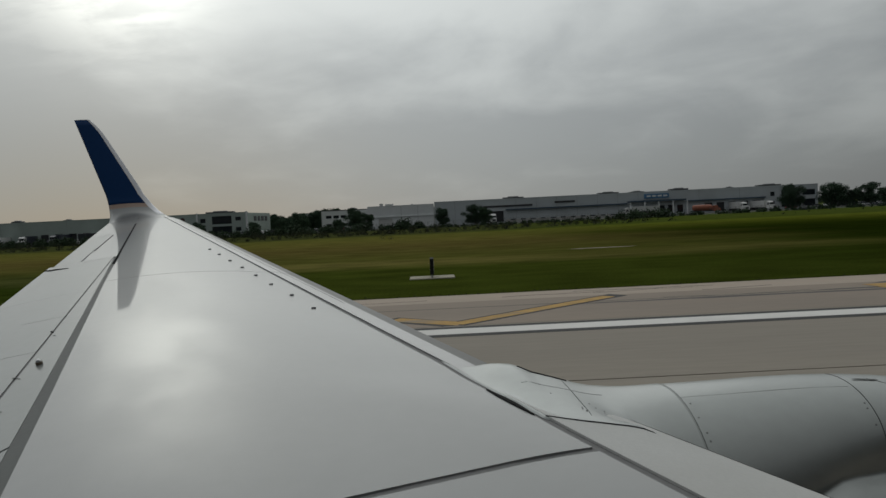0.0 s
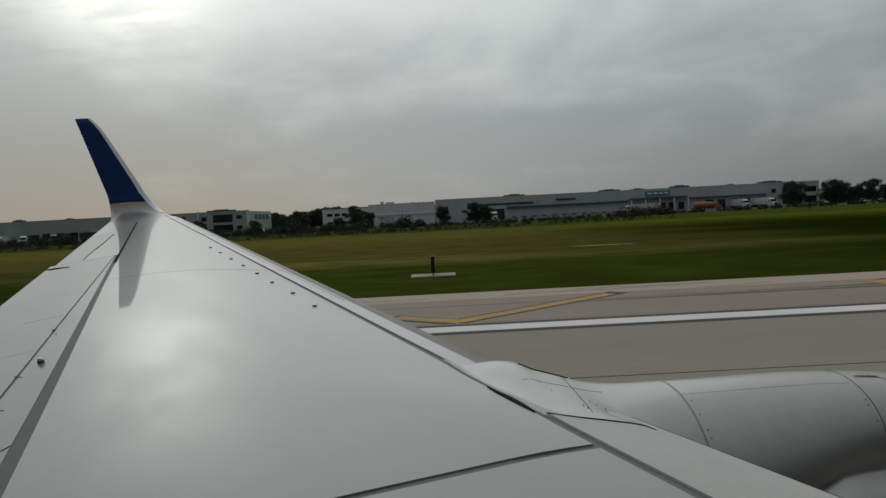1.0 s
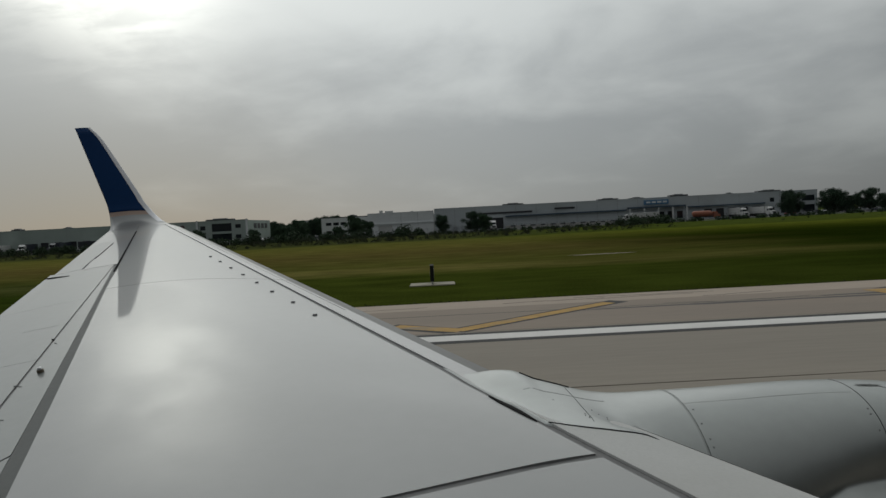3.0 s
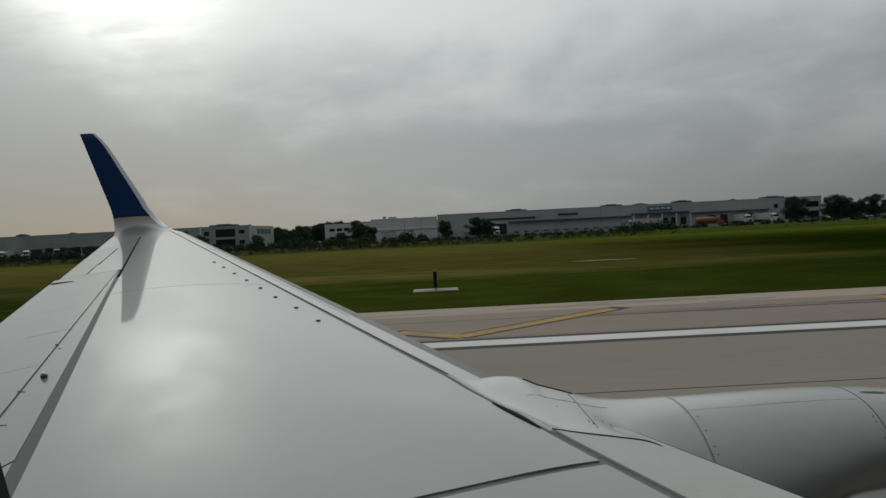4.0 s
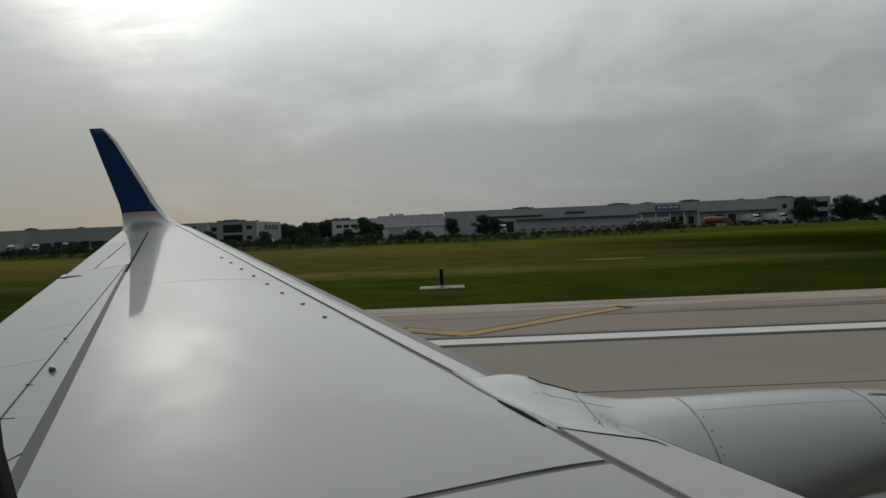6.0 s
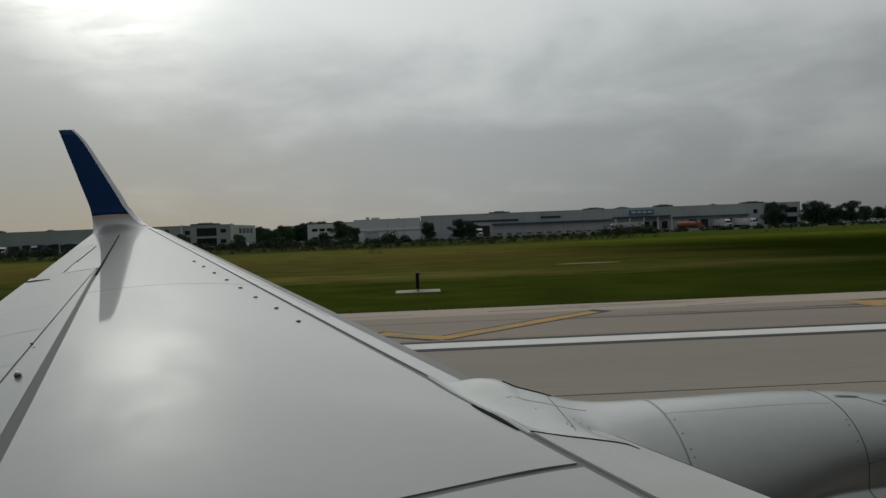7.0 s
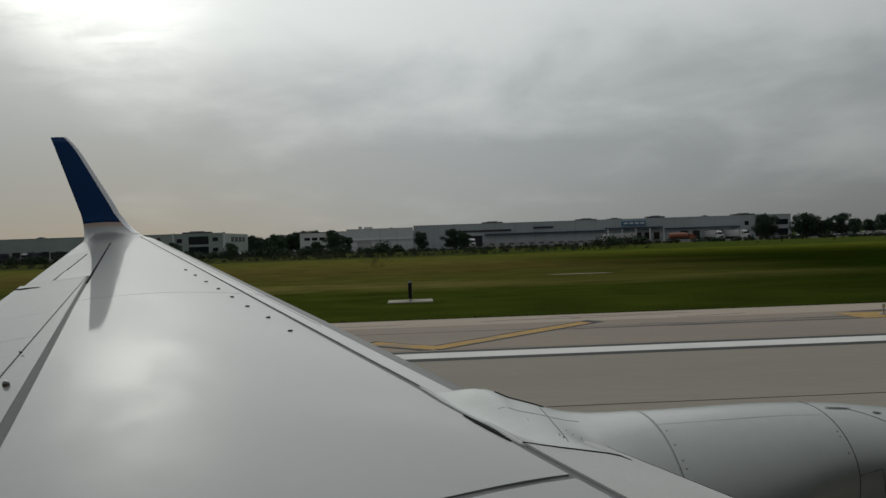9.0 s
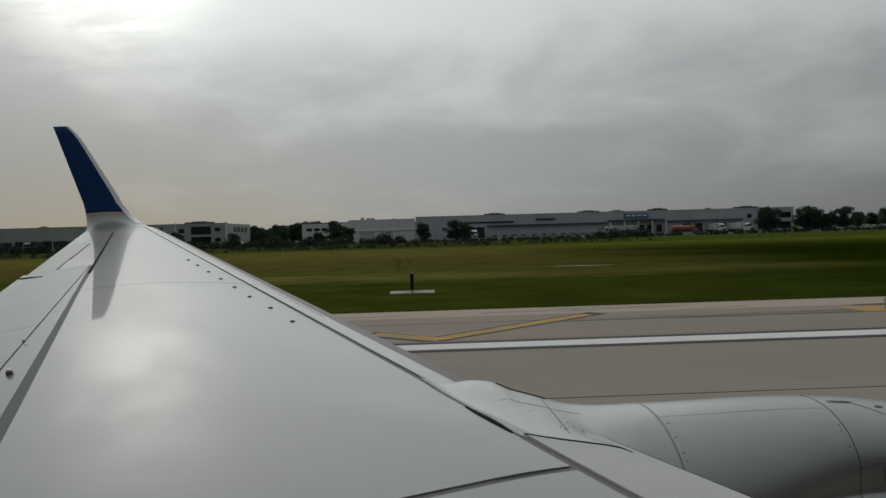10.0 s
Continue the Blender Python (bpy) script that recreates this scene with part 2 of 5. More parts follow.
def grass_material(name):
    m = bpy.data.materials.new(name)
    m.use_nodes = True
    t = m.node_tree
    p = t.nodes["Principled BSDF"]
    p.inputs["Roughness"].default_value = 0.95
    p.inputs["Specular IOR Level"].default_value = 0.0
    tc = t.nodes.new("ShaderNodeTexCoord")
    mp = t.nodes.new("ShaderNodeMapping")
    mp.inputs["Scale"].default_value = (0.5, 1, 1)
    t.links.new(tc.outputs["Object"], mp.inputs[0])
    n1 = t.nodes.new("ShaderNodeTexNoise")
    n1.inputs["Scale"].default_value, n1.inputs["Detail"].default_value = 0.05, 6
    n2 = t.nodes.new("ShaderNodeTexNoise")
    n2.inputs["Scale"].default_value, n2.inputs["Detail"].default_value = 0.4, 7
    n3 = t.nodes.new("ShaderNodeTexNoise")
    n3.inputs["Scale"].default_value, n3.inputs["Detail"].default_value = 8.0, 3
    t.links.new(mp.outputs[0], n1.inputs["Vector"])
    t.links.new(mp.outputs[0], n2.inputs["Vector"])
    t.links.new(tc.outputs["Object"], n3.inputs["Vector"])
    # mown and rough strips run along the runway
    sep = t.nodes.new("ShaderNodeSeparateXYZ")
    t.links.new(tc.outputs["Object"], sep.inputs[0])
    wob = t.nodes.new("ShaderNodeMath")
    wob.operation = "MULTIPLY_ADD"
    wob.inputs[1].default_value = 16.0
    t.links.new(n1.outputs["Fac"], wob.inputs[0])
    t.links.new(sep.outputs[1], wob.inputs[2])
    rng = t.nodes.new("ShaderNodeMapRange")
    rng.inputs["From Min"].default_value, rng.inputs["From Max"].default_value = 38.0, 238.0
    t.links.new(wob.outputs[0], rng.inputs["Value"])
    ramp = t.nodes.new("ShaderNodeValToRGB")
    el = ramp.color_ramp.elements
    stops = [(0.0, (0.0269, 0.0344, 0.0050)), (0.10, (0.0286, 0.0361, 0.0050)), (0.135, (0.0840, 0.0739, 0.0202)),
             (0.17, (0.0521, 0.0521, 0.0109)), (0.30, (0.0605, 0.0496, 0.0134)), (0.44, (0.0739, 0.0672, 0.0151)),
             (0.61, (0.0660, 0.0660, 0.0140)), (0.66, (0.0340, 0.0380, 0.0110)), (1.0, (0.0330, 0.0380, 0.0120))]
    el[0].position, el[0].color = stops[0][0], (*stops[0][1], 1)
    el[1].position, el[1].color = stops[-1][0], (*stops[-1][1], 1)
    for pos, col in stops[1:-1]:
        e = el.new(pos)
        e.color = (*col, 1)
    t.links.new(rng.outputs["Result"], ramp.inputs[0])
    add = t.nodes.new("ShaderNodeMath")
    add.operation = "ADD"
    t.links.new(n2.outputs["Fac"], add.inputs[0])
    t.links.new(n3.outputs["Fac"], add.inputs[1])
    r2 = t.nodes.new("ShaderNodeMapRange")
    r2.inputs["From Min"].default_value, r2.inputs["From Max"].default_value = 0.6, 1.4
    r2.inputs["To Min"].default_value, r2.inputs["To Max"].default_value = 0.45, 1.5
    t.links.new(add.outputs[0], r2.inputs["Value"])
    mul = t.nodes.new("ShaderNodeVectorMath")
    mul.operation = "SCALE"
    t.links.new(ramp.outputs["Color"], mul.inputs[0])
    t.links.new(r2.outputs["Result"], mul.inputs[3])
    # lens shading put into the grass colour: darker and greener towards +x
    shading_x = t.nodes.new("ShaderNodeMath")
    shading_x.operation = "MULTIPLY_ADD"
    shading_x.inputs[1].default_value = 60.0
    t.links.new(n1.outputs["Fac"], shading_x.inputs[0])
    t.links.new(sep.outputs[0], shading_x.inputs[2])
    r3 = t.nodes.new("ShaderNodeMapRange")
    r3.interpolation_type = "SMOOTHSTEP"
    r3.inputs["From Min"].default_value, r3.inputs["From Max"].default_value = 28.0, 82.0
    t.links.new(shading_x.outputs[0], r3.inputs["Value"])
    turf = t.nodes.new("ShaderNodeMix")
    turf.data_type = "RGBA"
    turf.inputs[6].default_value = (1.85, 1.85, 2.05, 1)
    # from about y = 105 to 185 the tint there goes over to a pale one
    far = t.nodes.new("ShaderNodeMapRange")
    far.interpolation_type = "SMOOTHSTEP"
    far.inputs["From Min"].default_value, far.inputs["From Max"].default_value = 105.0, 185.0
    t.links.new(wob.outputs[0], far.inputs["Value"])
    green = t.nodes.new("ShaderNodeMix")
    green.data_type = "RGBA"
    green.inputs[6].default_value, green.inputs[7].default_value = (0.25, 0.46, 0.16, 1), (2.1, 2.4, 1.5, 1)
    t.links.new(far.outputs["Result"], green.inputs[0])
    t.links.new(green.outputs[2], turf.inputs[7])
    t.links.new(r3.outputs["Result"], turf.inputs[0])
    lens_shaded = t.nodes.new("ShaderNodeVectorMath")
    lens_shaded.operation = "MULTIPLY"
    t.links.new(mul.outputs[0], lens_shaded.inputs[0])
    t.links.new(turf.outputs[2], lens_shaded.inputs[1])
    # the near strip gets darker towards -x
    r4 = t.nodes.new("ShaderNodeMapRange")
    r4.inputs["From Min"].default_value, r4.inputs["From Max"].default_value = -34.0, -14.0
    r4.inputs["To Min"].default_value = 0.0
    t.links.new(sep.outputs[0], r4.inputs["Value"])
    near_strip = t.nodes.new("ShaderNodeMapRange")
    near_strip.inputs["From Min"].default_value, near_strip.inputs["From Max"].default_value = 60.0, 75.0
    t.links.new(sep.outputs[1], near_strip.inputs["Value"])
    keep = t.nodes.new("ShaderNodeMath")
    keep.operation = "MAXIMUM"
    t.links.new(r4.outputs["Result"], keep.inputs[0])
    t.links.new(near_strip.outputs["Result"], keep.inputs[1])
    near_tone = t.nodes.new("ShaderNodeMix")
    near_tone.data_type = "RGBA"
    near_tone.inputs[6].default_value, near_tone.inputs[7].default_value = (0.50, 0.62, 0.60, 1), (1, 1, 1, 1)
    t.links.new(keep.outputs[0], near_tone.inputs[0])
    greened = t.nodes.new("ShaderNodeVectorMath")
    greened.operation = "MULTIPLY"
    t.links.new(lens_shaded.outputs[0], greened.inputs[0])
    t.links.new(near_tone.outputs[2], greened.inputs[1])
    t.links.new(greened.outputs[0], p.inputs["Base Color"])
    bp = t.nodes.new("ShaderNodeBump")
    bp.inputs["Strength"].default_value, bp.inputs["Distance"].default_value = 0.6, 0.1
    t.links.new(n3.outputs["Fac"], bp.inputs["Height"])
    t.links.new(bp.outputs[0], p.inputs["Normal"])
    return m


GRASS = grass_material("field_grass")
PANEL_GREY = material("tilt_up_panel", (0.50, 0.535, 0.56), 0.8, 0, 0.06, 0.25, 3, 0.1, 0, (0.40, 0.43, 0.44), 0.5, 0.05)
PANEL_GREEN = material("grey_green_panel", (0.385, 0.445, 0.415), 0.8, 0, 0.06, 0.25, 3, 0.1, 0, (0.27, 0.32, 0.29), 0.5, 0.05)
PANEL_WHITE = material("white_panel", (0.78, 0.80, 0.81), 0.8, 0, 0.06, 0.25, 3, 0.1, 0, (0.62, 0.63, 0.62), 0.4, 0.04)
PANEL_BEIGE = material("beige_panel", (0.50, 0.49, 0.475), 0.8, 0, 0.06, 0.25, 3, 0.1, 0, (0.40, 0.39, 0.375), 0.5, 0.05)
ROOF_GREY = material("roof_membrane", (0.30, 0.31, 0.32), 0.85, 0, 0.1, 0.2, 3)
DARK_STEEL = material("dark_steel", (0.07, 0.075, 0.08), 0.6, 0, 0.15, 1, 8)
GLASS_DARK = material("tinted_glass", (0.02, 0.025, 0.03), 0.08, 0, 0.2, 0.6, 4)
DOOR_WHITE = material("dock_door", (0.55, 0.55, 0.54), 0.6, 0, 0.08, 1, 6, per_piece=0.15)
# near-black sheet that stands for the shade inside open dock bays
BAY_SHADE = material("bay_shade", (0.035, 0.036, 0.04), 0.7, 0, 0.2, 1, 6)
SIGN_BLUE = material("blue_sign", (0.10, 0.22, 0.38), 0.5, 0, 0.06, 1, 10)
CANOPY_BLUE = material("dark_blue_metal", (0.05, 0.085, 0.13), 0.5, 0, 0.1, 1, 10)
LETTER_DARK = material("dark_sign", (0.05, 0.05, 0.055), 0.6, 0, 0.1, 2, 10)
EMBLEM_RED = material("emblem", (0.09, 0.05, 0.05), 0.6, 0, 0.1, 2, 10)
ASPHALT = material("asphalt", (0.085, 0.085, 0.085), 0.9, 0, 0.15, 0.2, 5, 0.2)
TRUCK_WHITE = material("truck_white", (0.64, 0.64, 0.63), 0.4, 0, 0.06, 0.8, 9, 0, 0.3, per_piece=0.08)
ORANGE = material("orange_paint", (0.34, 0.11, 0.06), 0.5, 0, 0.1, 1, 9, 0, 0.2)
TYRE = material("tyre_rubber", (0.025, 0.025, 0.025), 0.8, 0, 0.15, 3, 30)
RIM = material("wheel_rim", (0.45, 0.45, 0.46), 0.35, 0.8, 0.08, 3, 20)
CAR_WHITE = material("car_white", (0.66, 0.66, 0.66), 0.3, 0, 0.05, 1, 8, 0, 0.8, per_piece=0.08)
CAR_SILVER = material("car_silver", (0.34, 0.35, 0.37), 0.3, 0.5, 0.05, 1, 8, 0, 0.8, per_piece=0.15)
CAR_DARK = material("car_dark", (0.035, 0.04, 0.055), 0.3, 0, 0.05, 1, 8, 0, 0.8, per_piece=0.3)
CAR_RED = material("car_red", (0.28, 0.02, 0.02), 0.3, 0, 0.05, 1, 8, 0, 0.8, per_piece=0.2)
BARK = material("bark", (0.085, 0.065, 0.05), 0.95, 0, 0.25, 2, 15, 0.4)
PAD = material("pad_concrete", (0.38, 0.35, 0.27), 0.85, 0, 0.1, 1, 9, 0.2)
SIGN_BLACK = material("sign_black", (0.010, 0.010, 0.010), 0.85, 0, 0.1, 2, 12)
GALVANISED = material("galvanised_steel", (0.35, 0.36, 0.37), 0.5, 0.7, 0.1, 2, 20)


def leaf_material(name, colour):
    m = material(name, colour, 0.8, 0, 0.3, 0.5, 4)
    t = m.node_tree
    geo = t.nodes.new("ShaderNodeNewGeometry")
    r = t.nodes.new("ShaderNodeMapRange")
    r.inputs["To Min"].default_value, r.inputs["To Max"].default_value = 0.6, 1.45
    t.links.new(geo.outputs["Random Per Island"], r.inputs["Value"])
    p = t.nodes["Principled BSDF"]
    src = p.inputs["Base Color"].links[0].from_socket
    mul = t.nodes.new("ShaderNodeVectorMath")
    mul.operation = "SCALE"
    t.links.new(src, mul.inputs[0])
    t.links.new(r.outputs["Result"], mul.inputs[3])
    t.links.new(mul.outputs[0], p.inputs["Base Color"])
    p.inputs["Specular IOR Level"].default_value = 0.2
    return m


LEAF = leaf_material("leaf_green", (0.058, 0.098, 0.056))
LEAF_DARK = leaf_material("leaf_dark", (0.046, 0.078, 0.048))
SHRUB = leaf_material("shrub_green", (0.044, 0.070, 0.038))
ROUGH = leaf_material("rough_weeds", (0.033, 0.041, 0.017))


def scuff_material():
    m = bpy.data.materials.new("pane_scuff")
    m.use_nodes = True
    t = m.node_tree
    p = t.nodes["Principled BSDF"]
    p.inputs["Base Color"].default_value, p.inputs["Roughness"].default_value = (0.8, 0.8, 0.8, 1), 0.9
    n = t.nodes.new("ShaderNodeTexNoise")
    n.inputs["Scale"].default_value, n.inputs["Detail"].default_value = 900, 4
    tc = t.nodes.new("ShaderNodeTexCoord")
    t.links.new(tc.outputs["Object"], n.inputs["Vector"])
    r = t.nodes.new("ShaderNodeMapRange")
    r.inputs["From Min"].default_value, r.inputs["From Max"].default_value, r.inputs["To Max"].default_value = 0.45, 0.75, 0.5
    t.links.new(n.outputs["Fac"], r.inputs["Value"])
    t.links.new(r.outputs["Result"], p.inputs["Alpha"])
    return m


SCUFF = scuff_material()


# ---- mesh helpers ----
def mesh_object(name, verts, faces, mat, parent=None, label="", smooth=False, mats=None, indices=None):
    me = bpy.data.meshes.new(name)
    me.from_pydata([tuple(v) for v in verts], [], faces)
    for m in (mats or [mat]):
        me.materials.append(m)
    if indices is not None:
        me.polygons.foreach_set("material_index", indices)
    if smooth:
        me.polygons.foreach_set("use_smooth", [True] * len(me.polygons))
    me.update()
    ob = new(name, me)
    if parent is not None:
        ob.parent = parent
    if label:
        ob["label"] = label
    return ob


def part(name, bm, mat, parent, label="", smooth=False):
    me = bpy.data.meshes.new(name)
    bmesh.ops.recalc_face_normals(bm, faces=bm.faces)
    bm.to_mesh(me)
    bm.free()
    me.materials.append(mat)
    if smooth:
        me.polygons.foreach_set("use_smooth", [True] * len(me.polygons))
    ob = new(name, me)
    if parent is not None:
        ob.parent = parent
    if label:
        ob["label"] = label
    return ob


def thing(name, x, y, z, label, category, group="", kind="", turn=0):
    ob = new(name)
    ob.matrix_world = pose(x, y, z, 0, 0, turn)
    return tagged(ob, label, category, group, kind)


def box(bm, x0, x1, y0, y1, z0, z1, bevel=0.0):
    r = bmesh.ops.create_cube(bm, size=1)
    bmesh.ops.scale(bm, vec=(x1 - x0, y1 - y0, z1 - z0), verts=r["verts"])
    bmesh.ops.translate(bm, vec=((x0 + x1) / 2, (y0 + y1) / 2, (z0 + z1) / 2), verts=r["verts"])
    if bevel:
        edges = list({e for v in r["verts"] for e in v.link_edges})
        bmesh.ops.bevel(bm, geom=edges, offset=bevel, segments=2, affect="EDGES", profile=0.5)
    return bm


def boxed(name, dims, mat, parent, bevel=0.0, label=""):
    return part(name, box(bmesh.new(), *dims, bevel), mat, parent, label)


def tube(bm, a, b, r0, r1, sides=8):
    a, b = Vector(a), Vector(b)
    r = bmesh.ops.create_cone(bm, cap_ends=True, segments=sides, radius1=r0, radius2=r1, depth=(b - a).length)
    turn = (b - a).to_track_quat("Z", "Y").to_matrix().to_4x4()
    bmesh.ops.transform(bm, matrix=Matrix.Translation((a + b) / 2) @ turn, verts=r["verts"])
    return bm


def loft(name, rings, mat, parent, label="", closed=True, caps=True, smooth=True):
    n = len(rings[0])
    verts = [v for ring in rings for v in ring]
    faces = []
    for i in range(len(rings) - 1):
        for j in range(n if closed else n - 1):
            k = (j + 1) % n
            faces.append((i * n + j, i * n + k, (i + 1) * n + k, (i + 1) * n + j))
    if caps and closed:
        faces.append(tuple(range(n))[::-1])
        faces.append(tuple((len(rings) - 1) * n + j for j in range(n)))
    return mesh_object(name, verts, faces, mat, parent, label, smooth)


# ---- ground, runway and its markings ----
def strip(name, x0, x1, y0, y1, z, mat, parent=None, label="", thick=0.03):
    bm = bmesh.new()
    box(bm, x0, x1, y0, y1, z - thick, z)
    return part(name, bm, mat, parent, label)


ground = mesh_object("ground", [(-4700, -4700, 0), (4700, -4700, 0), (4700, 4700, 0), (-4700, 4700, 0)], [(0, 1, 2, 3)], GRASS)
tagged(ground, "mown and rough grass field beside the runway", "grass field", kind="structure")

RX0, RX1 = -620.0, 760.0
runway = thing("runway", 0, 0, 0, "pale worn concrete runway with long sealed joints", "runway", kind="structure")
strip("joint_bed", RX0, RX1, -25.0, 22.9, 0.012, JOINT, runway, "dark joint filler", 0.02)
lanes = [(-24.9, -16.2), (-16.15, -8.6), (-8.55, -1.0), (-0.95, 6.9), (6.95, 14.62), (14.69, 22.85)]
for y0, y1 in lanes:
    strip("concrete_lane", RX0, RX1, y0, y1, 0.03, CONCRETE, runway)
shoulder = strip("pavement_shoulder", RX0, RX1, 22.93, 31.8, 0.024, SHOULDER)
tagged(shoulder, "pale brown paved shoulder stained along the runway edge", "shoulder", kind="structure")
verge = strip("pale_verge", RX0, RX1, 29.2, 31.8, 0.0262, VERGE, shoulder, "paler outer strip of the shoulder", 0.02)
strip("pavement_seam", RX0, RX1, 27.3, 27.36, 0.028, JOINT, shoulder)
edge = strip("pavement_edge_line", RX0, RX1, 21.25, 22.25, 0.038, WHITE_LINE, None, "", 0.006)
tagged(edge, "solid white painted line along the runway edge", "edge line", kind="structure")
strip("border", RX0, RX1, 20.80, 21.23, 0.036, BLACK_LINE, edge, "black border of the white line", 0.005)
strip("border", RX0, RX1, 22.27, 22.65, 0.036, BLACK_LINE, edge, "black border of the white line", 0.005)


def slanted(name, pts, width, z, mat, parent=None):
    verts, faces = [], []
    for k, (x, y) in enumerate(pts):
        a = Vector(pts[max(0, k - 1)])
        b = Vector(pts[min(len(pts) - 1, k + 1)])
        n = (b - a).normalized()
        n = Vector((-n.y, n.x)) * width / 2
        for s in (-1, 1):
            verts += [(x + s * n.x, y + s * n.y, z - 0.004), (x + s * n.x, y + s * n.y, z)]
    for k in range(len(pts) - 1):
        o = 4 * k
        faces += [(o + 1, o + 5, o + 7, o + 3), (o, o + 4, o + 5, o + 1), (o + 3, o + 7, o + 6, o + 2)]
    return mesh_object(name, verts, faces, mat, parent)


# yellow shoulder bars, each with a dark edge, and their short return leg
for i in range(-20, 25):
    x = i * 30.5 + 0.5
    m = thing("shoulder_marking", x, 0, 0, "worn yellow slanted bar painted on the shoulder", "pavement marking",
              "yellow bars along the shoulder")
    slanted("dark_edge", [(-0.1, 23.2), (7.0, 29.1)], 0.95, 0.029, BLACK_LINE, m)
    slanted("yellow_bar", [(0, 23.3), (6.5, 28.7)], 0.62, 0.033, YELLOW_LINE, m)
    slanted("dark_edge", [(0.1, 23.15), (-2.4, 25.1)], 1.05, 0.0285, BLACK_LINE, m)
    slanted("yellow_return", [(0.2, 23.25), (-2.2, 25.0)], 0.72, 0.031, YELLOW_LINE, m)

# stains on the shoulder: long uneven dark smears
rng = random.Random(5)
for i in range(26):
    x, y = rng.uniform(-260, 260), rng.uniform(24.2, 31.0)
    w, d = rng.uniform(3, 13), rng.uniform(0.15, 0.6)
    n = 22
    vs = [(x + w * math.cos(2 * math.pi * k / n) * rng.uniform(0.6, 1.05), y + d * math.sin(2 * math.pi * k / n) * rng.uniform(0.5, 1.2), 0.0265) for k in range(n)]
    tagged(mesh_object("ground_stain", vs, [tuple(range(n))], RUBBER), "dark oily smear on the paved shoulder", "stain", kind="stuff")

# cracks that wander along the shoulder
for i in range(20):
    x, y = rng.uniform(-14, 40), rng.uniform(27.6, 31.5)
    pts = []
    for k in range(rng.randint(7, 16)):
        pts.append((x, y))
        x, y = x + rng.uniform(0.3, 0.9), y + rng.uniform(-0.16, 0.16)
    tagged(slanted("crack", pts, rng.uniform(0.05, 0.12), 0.0285, JOINT), "thin dark crack in the paved shoulder", "crack", kind="stuff")

# a darker patch of old rubber near the pale verge
n = 26
vs = [(21.5 + 3.4 * math.cos(2 * math.pi * k / n) * rng.uniform(0.7, 1.05), 28.9 + 0.55 * math.sin(2 * math.pi * k / n) * rng.uniform(0.6, 1.1), 0.0285) for k in range(n)]
tagged(mesh_object("ground_stain", vs, [tuple(range(n))], RUBBER), "dark oily smear on the paved shoulder", "stain", kind="stuff")

n = 30
vs = [(15.7 + 3.6 * math.cos(2 * math.pi * k / n) * rng.uniform(0.75, 1.05), 66 + 0.42 * math.sin(2 * math.pi * k / n) * rng.uniform(0.6, 1.1), 0.012) for k in range(n)]
tagged(mesh_object("bare_patch", vs, [tuple(range(n))], VERGE), "pale bare gravel patch in the grass", "bare patch", kind="stuff")


def edge_light(x, y):
    t = thing("runway_edge_light", x, y, 0.024, "small runway edge light on a yellow painted pad", "runway light", "lights along the runway edge")
    vs = [(1.5 * sx * (1 + 0.05 * sy), 0.9 * sy, 0.012) for sx, sy in ((-1, -1), (1, -1), (1, 1), (-1, 1))]
    mesh_object("pad", vs, [(0, 1, 2, 3)], YELLOW_LINE, t, "yellow painted pad")
    bm = bmesh.new()
    tube(bm, (0, 0, 0.0), (0, 0, 0.06), 0.16, 0.14, 12)
    tube(bm, (0, 0, 0.06), (0, 0, 0.30), 0.035, 0.03, 8)
    part("stem", bm, GALVANISED, t)
    bm = bmesh.new()
    tube(bm, (0, 0, 0.30), (0, 0, 0.44), 0.07, 0.05, 10)
    part("lens", bm, PAD, t, "clear glass lens")
    return t


for k in range(-9, 11):
    edge_light(19.0 + 61.0 * k, 27.6)


def field_sign(x, y):
    t = thing("runway_sign", x, y, 0, "black distance sign with a white numeral on a concrete pad", "runway sign", "signs in the grass")
    boxed("pad", (-1.35, 1.35, -0.9, 0.9, -0.05, 0.06), PAD, t, 0.02, "pale concrete pad")
    boxed("panel", (-0.11, 0.11, -0.75, 0.75, 0.24, 1.20), SIGN_BLACK, t, 0.02)
    for side in (-1, 1):
        text = bpy.data.curves.new("numeral", "FONT")
        text.body, text.size, text.extrude, text.align_x, text.align_y = "3", 0.85, 0.004, "CENTER", "CENTER"
        flat_text = bpy.data.objects.new("numeral", text)
        me = bpy.data.meshes.new_from_object(flat_text)
        bpy.data.objects.remove(flat_text)
        me.materials.clear()
        me.materials.append(WHITE_LINE)
        me.transform(pose(side * 0.115, 0, 0.68, 90, 0, 90 * side))
        num = new("numeral", me)
        num.parent = t
        num["label"] = "white numeral"
    for sx in (-0.55, 0.0, 0.55):
        bm = bmesh.new()
        tube(bm, (0, sx, 0.055), (0, sx, 0.26), 0.05, 0.05, 8)
        part("leg", bm, GALVANISED, t)
    return t


for x in (-305.0, -0.4, 313.0):
    field_sign(x, 42.0)


# ---- the airliner: port wing, winglet, engine, and the cabin window that it is seen from ----
WZ, DIHEDRAL, EYE = 2.31, 0.105, 3.65


def lead(y):
    return 0.58 - 0.503 * (y - 4.85) if y > 4.2 else 0.907 + (4.2 - y) * 0.655


def trail(y):
    return -4.22 - 0.25 * (y - 7.6) if y > 4.2 else -3.37


